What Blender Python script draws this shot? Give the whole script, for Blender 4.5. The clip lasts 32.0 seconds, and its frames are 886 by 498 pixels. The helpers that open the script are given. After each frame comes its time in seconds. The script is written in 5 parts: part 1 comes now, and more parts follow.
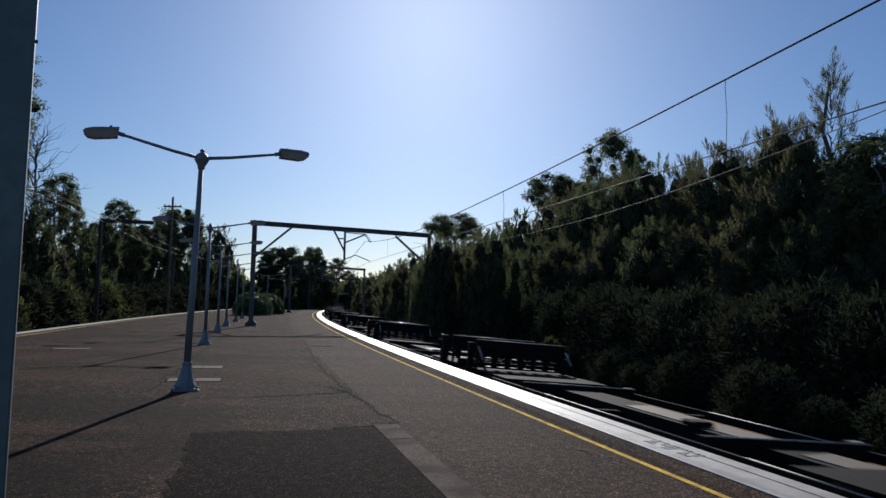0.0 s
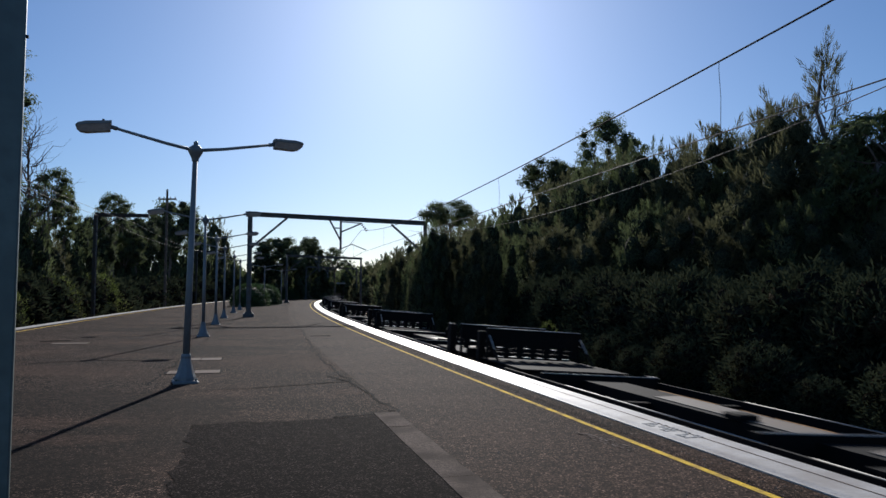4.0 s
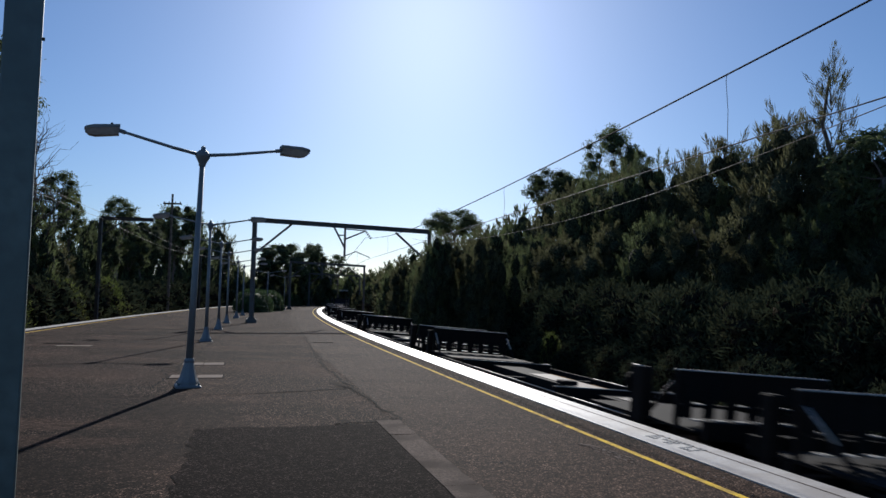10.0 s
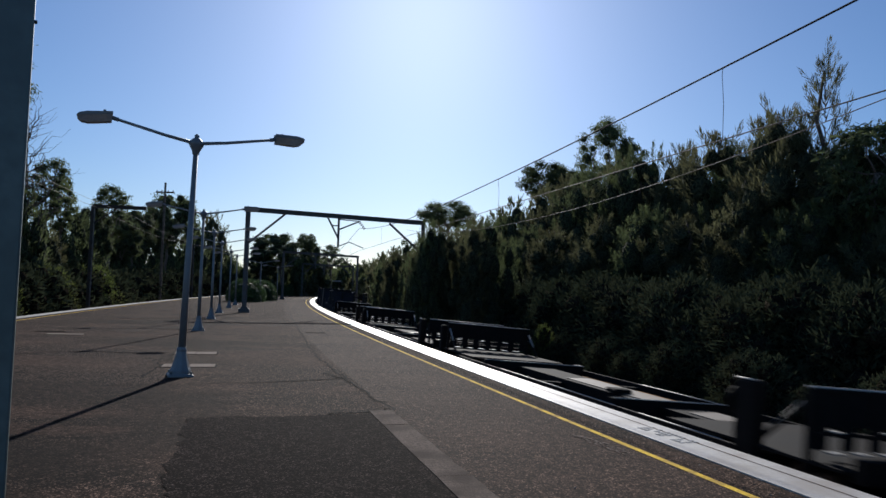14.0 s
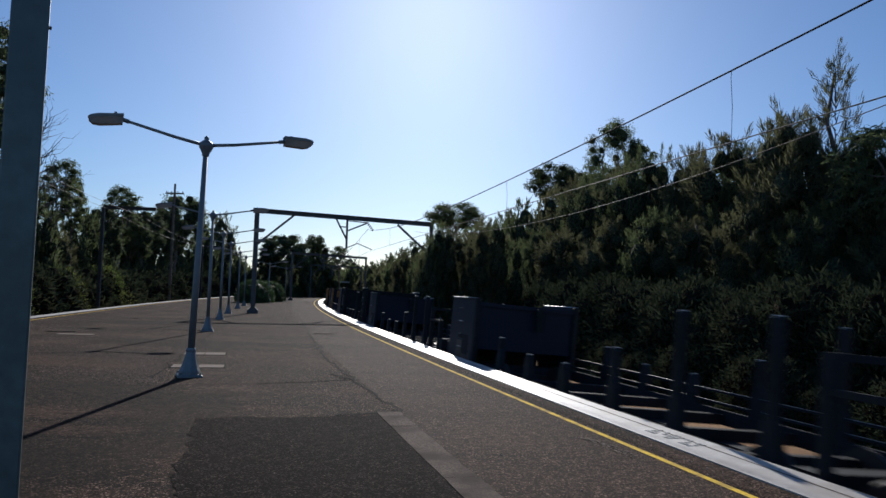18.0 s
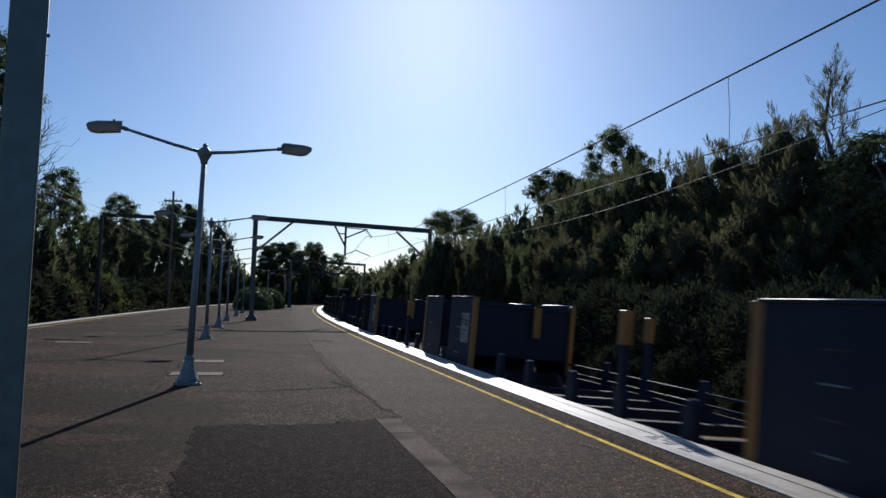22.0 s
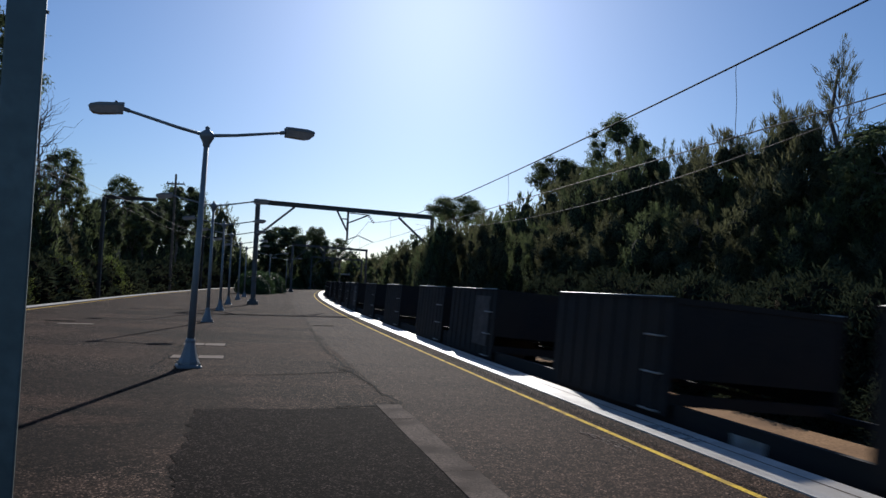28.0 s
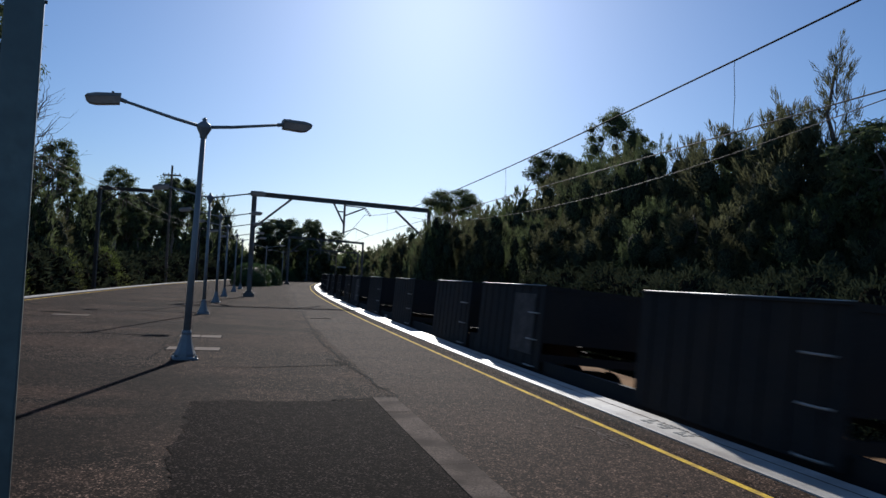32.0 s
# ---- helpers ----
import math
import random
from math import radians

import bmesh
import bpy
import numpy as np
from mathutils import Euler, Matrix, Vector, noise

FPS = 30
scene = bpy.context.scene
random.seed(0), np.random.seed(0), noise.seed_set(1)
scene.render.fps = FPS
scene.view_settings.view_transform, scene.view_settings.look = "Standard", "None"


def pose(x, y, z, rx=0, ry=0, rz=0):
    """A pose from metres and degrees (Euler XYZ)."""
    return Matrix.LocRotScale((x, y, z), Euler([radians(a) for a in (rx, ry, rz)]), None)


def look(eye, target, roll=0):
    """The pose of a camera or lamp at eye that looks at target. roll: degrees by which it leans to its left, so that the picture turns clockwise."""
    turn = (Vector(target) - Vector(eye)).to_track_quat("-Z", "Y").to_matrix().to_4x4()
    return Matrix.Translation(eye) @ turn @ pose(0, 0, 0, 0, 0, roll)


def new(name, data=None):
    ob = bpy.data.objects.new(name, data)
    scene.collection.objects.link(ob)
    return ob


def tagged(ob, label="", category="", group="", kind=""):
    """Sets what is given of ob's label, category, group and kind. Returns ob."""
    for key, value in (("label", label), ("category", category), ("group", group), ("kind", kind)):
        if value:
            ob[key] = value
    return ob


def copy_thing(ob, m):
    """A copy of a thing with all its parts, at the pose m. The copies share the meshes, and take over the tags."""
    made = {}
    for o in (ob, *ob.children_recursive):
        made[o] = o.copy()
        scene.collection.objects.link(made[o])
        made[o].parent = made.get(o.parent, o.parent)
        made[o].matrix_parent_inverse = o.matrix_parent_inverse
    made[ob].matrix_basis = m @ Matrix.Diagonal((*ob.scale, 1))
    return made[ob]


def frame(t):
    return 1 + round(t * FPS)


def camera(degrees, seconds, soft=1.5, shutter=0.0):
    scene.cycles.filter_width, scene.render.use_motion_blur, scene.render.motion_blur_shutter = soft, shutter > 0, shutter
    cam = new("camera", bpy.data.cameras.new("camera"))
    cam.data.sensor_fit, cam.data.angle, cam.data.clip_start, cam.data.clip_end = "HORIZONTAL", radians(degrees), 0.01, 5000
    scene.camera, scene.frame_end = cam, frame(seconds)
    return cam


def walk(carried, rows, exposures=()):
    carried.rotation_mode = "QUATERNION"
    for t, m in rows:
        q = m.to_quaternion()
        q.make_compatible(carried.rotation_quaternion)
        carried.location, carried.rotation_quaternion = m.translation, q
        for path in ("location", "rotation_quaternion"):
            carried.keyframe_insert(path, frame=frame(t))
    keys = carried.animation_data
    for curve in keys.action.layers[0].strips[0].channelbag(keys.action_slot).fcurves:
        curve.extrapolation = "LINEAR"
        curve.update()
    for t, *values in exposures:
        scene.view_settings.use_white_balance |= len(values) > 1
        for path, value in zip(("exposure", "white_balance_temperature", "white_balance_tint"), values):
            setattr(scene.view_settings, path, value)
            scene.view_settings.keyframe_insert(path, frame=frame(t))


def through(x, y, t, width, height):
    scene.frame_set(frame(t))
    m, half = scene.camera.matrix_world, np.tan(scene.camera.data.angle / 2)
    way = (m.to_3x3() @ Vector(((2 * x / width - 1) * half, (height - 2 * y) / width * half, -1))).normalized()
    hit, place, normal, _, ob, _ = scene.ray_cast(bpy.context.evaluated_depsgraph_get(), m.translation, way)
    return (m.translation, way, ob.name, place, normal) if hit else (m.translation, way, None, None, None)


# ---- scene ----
cam = camera(63.0, 32.0, soft=1.5, shutter=0.25)
# seconds, eye x, y, z, then yaw to the left, pitch up and lean to the left in degrees
PATH = [
    (0, 0.002, -0.001, 1.600, -0.001, 4.336, 1.300),
    (0.5, 0.006, -0.010, 1.603, 0.129, 4.274, 1.015),
    (1, 0.008, 0.009, 1.598, 0.021, 4.043, 0.695),
    (1.5, 0.002, 0.024, 1.591, -0.298, 3.847, 0.688),
    (2, -0.002, 0.033, 1.595, -0.418, 3.599, 0.193),
    (2.5, 0.009, 0.026, 1.592, -0.400, 3.238, -0.416),
    (3, 0.005, 0.017, 1.595, -0.717, 2.762, -0.332),
    (3.5, -0.001, -0.009, 1.604, -0.593, 2.937, -0.039),
    (5.5, -0.003, 0.013, 1.598, 0.443, 4.444, 0.287),
    (6, -0.009, 0.025, 1.601, 0.599, 4.459, 0.320),
    (6.5, -0.010, 0.032, 1.599, 0.456, 4.283, 0.162),
    (7, -0.012, 0.021, 1.602, 0.129, 4.241, 0.567),
    (7.5, -0.016, 0.002, 1.600, 0.092, 4.421, 0.819),
    (8, -0.021, -0.002, 1.605, 0.136, 4.483, 1.081),
    (8.5, -0.015, -0.008, 1.601, 0.097, 4.879, 1.189),
    (9, -0.016, 0.004, 1.599, -0.082, 4.718, 1.323),
    (9.5, -0.017, -0.015, 1.596, 0.016, 4.495, 1.268),
    (10, -0.026, -0.016, 1.595, -0.031, 4.047, 1.120),
    (10.5, -0.050, -0.029, 1.595, -0.319, 4.036, 1.370),
    (11, -0.051, -0.045, 1.587, -0.553, 3.967, 1.444),
    (11.5, -0.055, -0.023, 1.593, -0.730, 3.652, 1.394),
    (12, -0.053, -0.033, 1.593, -0.723, 3.576, 1.720),
    (12.5, -0.053, -0.022, 1.591, -0.693, 3.584, 1.627),
    (13, -0.048, -0.014, 1.596, -0.665, 3.588, 1.633),
    (13.5, -0.044, -0.016, 1.592, -0.459, 3.757, 1.382),
    (14, -0.036, 0.001, 1.588, -0.562, 3.380, 1.598),
    (14.5, -0.017, 0.010, 1.588, -0.754, 3.072, 1.545),
    (16.5, -0.024, -0.015, 1.595, 0.101, 3.163, 1.697),
    (17, -0.031, -0.010, 1.595, -0.265, 3.197, 1.488),
    (17.5, -0.033, -0.013, 1.597, -0.341, 3.404, 1.500),
    (18, -0.034, -0.027, 1.595, 0.090, 3.474, 1.785),
    (18.5, -0.044, -0.037, 1.597, 0.108, 3.822, 1.986),
    (19, -0.053, -0.033, 1.599, -0.072, 4.020, 1.988),
    (19.5, -0.056, -0.024, 1.596, 0.122, 3.955, 2.356),
    (20, -0.059, -0.013, 1.592, 0.125, 3.813, 2.575),
    (20.5, -0.047, -0.009, 1.596, 0.364, 3.741, 2.454),
    (21, -0.046, -0.005, 1.597, 0.149, 3.652, 2.209),
    (21.5, -0.040, -0.038, 1.593, 0.135, 4.069, 1.798),
    (22, -0.034, -0.025, 1.592, -0.003, 3.995, 1.561),
    (22.5, -0.037, 0.003, 1.596, 0.057, 3.936, 1.789),
    (23, -0.018, 0.012, 1.589, -0.044, 3.911, 1.869),
    (23.5, -0.013, 0.023, 1.592, -0.097, 3.450, 1.886),
    (24, -0.022, 0.048, 1.594, -0.268, 3.151, 2.433),
    (24.5, -0.025, 0.036, 1.600, -0.343, 3.147, 2.400),
    (25, -0.019, 0.030, 1.597, -0.299, 3.500, 2.346),
    (25.5, -0.022, 0.037, 1.593, -0.078, 3.592, 2.148),
    (27.5, -0.030, 0.033, 1.597, 0.101, 3.284, 2.179),
    (28, -0.040, 0.018, 1.592, 0.114, 2.930, 2.338),
    (28.5, -0.055, 0.004, 1.601, 0.120, 2.886, 2.442),
    (29, -0.061, -0.006, 1.593, -0.022, 2.783, 2.277),
    (29.5, -0.059, -0.008, 1.592, -0.020, 2.687, 2.093),
    (30, -0.050, -0.009, 1.586, 0.097, 2.457, 2.119),
    (30.5, -0.045, -0.001, 1.595, 0.074, 2.456, 2.200),
    (31, -0.043, 0.002, 1.592, -0.060, 2.540, 2.205),
    (31.5, -0.041, 0.004, 1.591, -0.248, 2.480, 2.325),
    (32, -0.051, 0.017, 1.594, -0.196, 2.419, 2.722),
]


def eye_pose(x, y, z, yaw, pitch, lean):
    return pose(x, y, z) @ Euler((radians(90 + pitch), 0, radians(yaw))).to_matrix().to_4x4() @ pose(0, 0, 0, 0, 0, lean)


walk(cam, [(t, eye_pose(*row)) for t, *row in PATH], [(0.0, -0.17, 5650, 10), (2.3, -0.17, 5650, 10), (3.2, -0.03, 5610, 10), (5.0, 0.03, 5600, 10), (32.0, 0.03, 5600, 10)])

# ---- light: a low sun straight ahead of the camera, clear sky ----
SUN_ELEVATION, SUN_AZIMUTH = 25.2, -1.4
world = bpy.data.worlds.new("sky")
scene.world = world
world.use_nodes = True
sky = world.node_tree.nodes.new("ShaderNodeTexSky")
sky.sky_type, sky.sun_disc = "NISHITA", False
sky.sun_elevation, sky.sun_rotation = radians(SUN_ELEVATION), radians(SUN_AZIMUTH)
sky.air_density, sky.dust_density, sky.ozone_density = 1.0, 0.55, 5.6
back = world.node_tree.nodes["Background"]
back.inputs["Strength"].default_value = 0.073
world.node_tree.links.new(sky.outputs["Color"], back.inputs["Color"])

sun = new("sun", bpy.data.lights.new("sun", "SUN"))
sun.data.energy, sun.data.angle, sun.data.color = 5.0, radians(0.6), (1.0, 0.88, 0.72)
toward = Vector((math.sin(radians(SUN_AZIMUTH)) * math.cos(radians(SUN_ELEVATION)),
                 math.cos(radians(SUN_AZIMUTH)) * math.cos(radians(SUN_ELEVATION)), math.sin(radians(SUN_ELEVATION))))
sun.matrix_world = look(toward * 100, (0, 0, 0))


# ---- materials ----
def ramp_colour(c, k):
    return (min(1, c[0] * k), min(1, c[1] * k), min(1, c[2] * k), 1)


def material(name, colour, rough=0.7, metal=0.0, fine=60.0, coarse=3.0, vary=0.25, stain=None, bump=0.2, depth=0.004, through=0.0, each=0.0, spec=0.5):
    """A surface with grain at two scales; stain: a second colour in patches; through: how much light leaves let pass."""
    m = bpy.data.materials.new(name)
    m.use_nodes = True
    n, link = m.node_tree.nodes, m.node_tree.links.new
    b = n["Principled BSDF"]
    b.inputs["Roughness"].default_value, b.inputs["Metallic"].default_value = rough, metal
    b.inputs["Specular IOR Level"].default_value = spec
    co = n.new("ShaderNodeTexCoord")
    a, c = n.new("ShaderNodeTexNoise"), n.new("ShaderNodeTexNoise")
    a.inputs["Scale"].default_value, c.inputs["Scale"].default_value = fine, coarse
    a.inputs["Detail"].default_value, c.inputs["Detail"].default_value = 3, 5
    link(co.outputs["Object"], a.inputs["Vector"]), link(co.outputs["Object"], c.inputs["Vector"])
    r1 = n.new("ShaderNodeValToRGB")
    r1.color_ramp.elements[0].position, r1.color_ramp.elements[1].position = 0.3, 0.7
    r1.color_ramp.elements[0].color, r1.color_ramp.elements[1].color = ramp_colour(colour, 1 - vary), ramp_colour(colour, 1 + vary)
    link(a.outputs["Fac"], r1.inputs["Fac"])
    r2 = n.new("ShaderNodeValToRGB")
    r2.color_ramp.elements[0].position, r2.color_ramp.elements[1].position = 0.42, 0.66
    mix = n.new("ShaderNodeMix")
    mix.data_type = "RGBA"
    link(c.outputs["Fac"], r2.inputs["Fac"]), link(r2.outputs["Color"], mix.inputs["Factor"])
    link(r1.outputs["Color"], mix.inputs["A"])
    if stain:
        mix.inputs["B"].default_value = (*stain, 1)
    else:
        mul = n.new("ShaderNodeMix")
        mul.data_type, mul.blend_type = "RGBA", "MULTIPLY"
        mul.inputs["Factor"].default_value = 1.0
        mul.inputs["B"].default_value = (1 - vary, 1 - vary, 1 - vary, 1)
        link(r1.outputs["Color"], mul.inputs["A"]), link(mul.outputs["Result"], mix.inputs["B"])
    out = mix.outputs["Result"]
    if each:
        info, hsv, ramp = n.new("ShaderNodeObjectInfo"), n.new("ShaderNodeHueSaturation"), n.new("ShaderNodeMapRange")
        ramp.inputs["To Min"].default_value, ramp.inputs["To Max"].default_value = 1 - each, 1 + each
        link(info.outputs["Random"], ramp.inputs["Value"]), link(ramp.outputs["Result"], hsv.inputs["Value"])
        link(out, hsv.inputs["Color"])
        out = hsv.outputs["Color"]
    link(out, b.inputs["Base Color"])
    if bump:
        bp = n.new("ShaderNodeBump")
        bp.inputs["Strength"].default_value, bp.inputs["Distance"].default_value = bump, depth
        link(a.outputs["Fac"], bp.inputs["Height"]), link(bp.outputs["Normal"], b.inputs["Normal"])
    if through:
        tr, ms = n.new("ShaderNodeBsdfTranslucent"), n.new("ShaderNodeMixShader")
        ms.inputs["Fac"].default_value = through
        link(out, tr.inputs["Color"])
        link(b.outputs["BSDF"], ms.inputs[1]), link(tr.outputs["BSDF"], ms.inputs[2])
        link(ms.outputs["Shader"], n["Material Output"].inputs["Surface"])
    return m


def asphalt(name, dark, light, patchy, speck, gloss=0.03, repairs=()):
    """Worn asphalt: stone speckle brightened for sun glints, blotches and long faded patches; repairs: old dark (1) or
    pale (0) mends at x, y with their half sizes.
    """
    m = bpy.data.materials.new(name)
    m.use_nodes = True
    n, link = m.node_tree.nodes, m.node_tree.links.new
    b = n["Principled BSDF"]
    b.inputs["Roughness"].default_value, b.inputs["Specular IOR Level"].default_value = 0.9, gloss
    co = n.new("ShaderNodeTexCoord")

    def grain(scale, detail, lo, hi, stretch=(1, 1, 1)):
        mp, t, r = n.new("ShaderNodeMapping"), n.new("ShaderNodeTexNoise"), n.new("ShaderNodeMapRange")
        mp.inputs["Scale"].default_value = stretch
        t.inputs["Scale"].default_value, t.inputs["Detail"].default_value = scale, detail
        r.inputs["From Min"].default_value, r.inputs["From Max"].default_value = lo, hi
        link(co.outputs["Object"], mp.inputs["Vector"]), link(mp.outputs["Vector"], t.inputs["Vector"]), link(t.outputs["Fac"], r.inputs["Value"])
        return r.outputs["Result"]

    def blend(a, c, f):
        x = n.new("ShaderNodeMix")
        x.data_type = "RGBA"
        for key, val in (("A", a), ("B", c)):
            if hasattr(val, "is_linked"):
                link(val, x.inputs[key])
            else:
                x.inputs[key].default_value = (*val, 1)
        link(f, x.inputs["Factor"])
        return x.outputs["Result"]
    big = blend(dark, light, grain(0.5, 7, 0.43, 0.60, (1, 0.7, 1)))
    mid = blend(big, patchy, grain(0.55, 9, 0.48, 0.60, (0.45, 1.2, 1)))
    vor = n.new("ShaderNodeTexVoronoi")
    vor.inputs["Scale"].default_value = 70
    link(co.outputs["Object"], vor.inputs["Vector"])
    sp = n.new("ShaderNodeMapRange")
    sp.inputs["From Min"].default_value, sp.inputs["From Max"].default_value = 0.66, 0.95
    sep = n.new("ShaderNodeSeparateColor")
    link(vor.outputs["Color"], sep.inputs["Color"]), link(sep.outputs["Red"], sp.inputs["Value"])
    # Pale stones, with the sparkle of the low sun painted into their colour
    col = blend(mid, speck, sp.outputs["Result"])
    for x, y, rx, ry, kind, most in repairs:
        mp, wob, add, gap, edge = n.new("ShaderNodeMapping"), n.new("ShaderNodeTexNoise"), n.new("ShaderNodeVectorMath"), n.new("ShaderNodeVectorMath"), n.new("ShaderNodeMapRange")
        mp.inputs["Scale"].default_value = (1 / rx, 1 / ry, 0)
        wob.inputs["Scale"].default_value, wob.inputs["Detail"].default_value, wob.inputs["Roughness"].default_value = 1.1, 9, 0.68
        add.operation, gap.operation = "MULTIPLY_ADD", "DISTANCE"
        add.inputs[1].default_value = (1.5, 1.5, 0)
        gap.inputs[1].default_value = (x / rx + 0.75, y / ry + 0.75, 0)
        edge.inputs["From Min"].default_value, edge.inputs["From Max"].default_value = 1.12, 0.75
        edge.inputs["To Min"].default_value, edge.inputs["To Max"].default_value = 0.0, most
        link(co.outputs["Object"], mp.inputs["Vector"]), link(co.outputs["Object"], wob.inputs["Vector"])
        link(wob.outputs["Color"], add.inputs[0]), link(mp.outputs["Vector"], add.inputs[2])
        link(add.outputs["Vector"], gap.inputs[0]), link(gap.outputs["Value"], edge.inputs["Value"])
        col = blend(col, tuple(1.4 * c for c in (patchy if kind else light)), edge.outputs["Result"])
    drk = n.new("ShaderNodeMix")
    drk.data_type, drk.blend_type = "RGBA", "MULTIPLY"
    drk.inputs["B"].default_value = (0.42, 0.40, 0.39, 1)
    link(grain(9, 6, 0.45, 0.65), drk.inputs["Factor"]), link(col, drk.inputs["A"])
    pits, hole, pit = n.new("ShaderNodeTexVoronoi"), n.new("ShaderNodeMapRange"), n.new("ShaderNodeMix")
    pits.inputs["Scale"].default_value = 42
    hole.inputs["From Min"].default_value, hole.inputs["From Max"].default_value = 0.15, 0.55
    hole.inputs["To Min"].default_value, hole.inputs["To Max"].default_value = 0.0, 0.92
    pit.data_type, pit.blend_type = "RGBA", "MULTIPLY"
    pit.inputs["B"].default_value = (0.18, 0.17, 0.17, 1)
    link(co.outputs["Object"], pits.inputs["Vector"]), link(pits.outputs["Distance"], hole.inputs["Value"])
    link(hole.outputs["Result"], pit.inputs["Factor"]), link(drk.outputs["Result"], pit.inputs["A"])
    link(pit.outputs["Result"], b.inputs["Base Color"])
    bp = n.new("ShaderNodeBump")
    bp.inputs["Strength"].default_value, bp.inputs["Distance"].default_value = 0.9, 0.012
    link(sep.outputs["Green"], bp.inputs["Height"]), link(bp.outputs["Normal"], b.inputs["Normal"])
    return m


MENDS = ((-6.4, 10.5, 3.6, 1.25, 1, 0.62), (-3.5, 7.6, 1.3, 3.0, 1, 0.6), (-4.6, 6.4, 1.5, 1.3, 1, 0.5), (-5.4, 8.9, 1.6, 0.5, 0, 0.6), (-4.2, 7.9, 0.9, 0.35, 0, 0.5), (-8.0, 14.6, 2.6, 1.0, 0, 0.6), (-6.6, 19.8, 3.2, 1.4, 1, 0.45),
         (-9.5, 22.5, 3.0, 1.3, 0, 0.5), (-3.2, 16.5, 1.8, 1.6, 0, 0.4), (-6.5, 28.0, 2.6, 2.0, 0, 0.5), (-11.5, 30.0, 2.5, 2.0, 1, 0.5))
ASPHALT = asphalt("worn_asphalt", (0.025, 0.0158, 0.0118), (0.120, 0.0725, 0.0505), (0.0165, 0.0115, 0.0088), (0.43, 0.285, 0.205), 0.03, MENDS)
ASPHALT_DARK = asphalt("dark_patch_asphalt", (0.0145, 0.0104, 0.0090), (0.025, 0.0175, 0.0150), (0.0112, 0.0084, 0.0075), (0.15, 0.112, 0.097), 0.015)
ASPHALT_EDGE = asphalt("edge_asphalt", (0.072, 0.0445, 0.0325), (0.112, 0.070, 0.051), (0.050, 0.0305, 0.0225), (0.38, 0.245, 0.175), 0.045)
TAR = asphalt("black_tar", (0.012, 0.010, 0.010), (0.018, 0.016, 0.016), (0.012, 0.011, 0.011), (0.03, 0.028, 0.027))
CONCRETE = material("worn_concrete", (0.125, 0.098, 0.080), 0.95, fine=55, coarse=2.2, vary=0.45, stain=(0.062, 0.048, 0.039), bump=0.9, depth=0.008, spec=0.04)
LITTER = material("pale_pebbles", (0.30, 0.25, 0.20), 0.9, fine=12, coarse=1.2, vary=0.5, stain=(0.14, 0.10, 0.07), bump=0.2, spec=0.1)
LID = material("pale_concrete", (0.19, 0.15, 0.122), 0.9, fine=40, coarse=2, vary=0.2, stain=(0.19, 0.15, 0.12), bump=0.4, spec=0.05)
COPING = material("white_painted_concrete", (0.48, 0.455, 0.415), 0.5, fine=30, coarse=2.0, vary=0.12, stain=(0.36, 0.325, 0.285), bump=0.3)
YELLOW = material("yellow_road_paint", (0.82, 0.52, 0.04), 0.9, fine=40, coarse=4.0, vary=0.3, stain=(0.42, 0.27, 0.06), bump=1.0, depth=0.01, spec=0.1)
STEEL_GREY = material("grey_paint_on_steel", (0.20, 0.21, 0.215), 0.5, metal=0.2, fine=80, coarse=3, vary=0.15, bump=0.1)
GALV = material("galvanised_steel", (0.125, 0.155, 0.145), 0.42, metal=0.2, fine=14, coarse=1.4, vary=0.22, bump=0.08, stain=(0.088, 0.112, 0.106))
DARK_STEEL = material("weathered_dark_steel", (0.032, 0.031, 0.030), 0.6, metal=0.3, fine=30, coarse=2.0, vary=0.3, stain=(0.05, 0.032, 0.022), bump=0.3)
# Pale colour stands in for sun glints on wagon edges; rungs are pale too
PALE_EDGE = material("pale_steel_and_painted_glints", (0.36, 0.34, 0.31), 0.6, metal=0.2, fine=20, coarse=2, vary=0.25, bump=0.1)
PORTAL = material("weathered_grey_steel", (0.085, 0.088, 0.090), 0.65, metal=0.2, fine=30, coarse=2.0, vary=0.25, stain=(0.085, 0.065, 0.05), bump=0.3)
# Worn top edges; their sun glint is put into the pale colour
RIM = material("worn_steel_edge_with_painted_glint", (0.50, 0.48, 0.45), 0.5, metal=0.25, fine=20, coarse=2, vary=0.25, stain=(0.26, 0.23, 0.21), bump=0.1)
SUNLIT_DUSTY_STEEL = material("dusty_worn_steel_with_sun_glare", (0.135, 0.112, 0.09), 0.7, metal=0.1, fine=20, coarse=1.5, vary=0.25, stain=(0.15, 0.115, 0.085), bump=0.2)
RAIL = material("rail_steel", (0.30, 0.27, 0.25), 0.35, metal=0.9, fine=30, coarse=2, vary=0.2, bump=0.1)
STRAND = material("dark_stranded_wire", (0.045, 0.040, 0.038), 0.8, metal=0.0, vary=0.1, bump=0, spec=0.1)
WIRE = material("copper_wire", (0.17, 0.135, 0.105), 0.7, metal=0.0, vary=0.1, bump=0)
PORCELAIN = material("brown_porcelain", (0.14, 0.08, 0.05), 0.25, vary=0.1, bump=0)
DIRT = material("tan_sandy_dirt", (0.31, 0.19, 0.10), 0.95, fine=14, coarse=0.6, vary=0.25, stain=(0.22, 0.135, 0.075), bump=0.8, depth=0.02, spec=0.03)
BALLAST = material("ballast", (0.21, 0.145, 0.095), 0.95, fine=22, coarse=2.0, vary=0.5, bump=1.0, depth=0.05, spec=0.03)
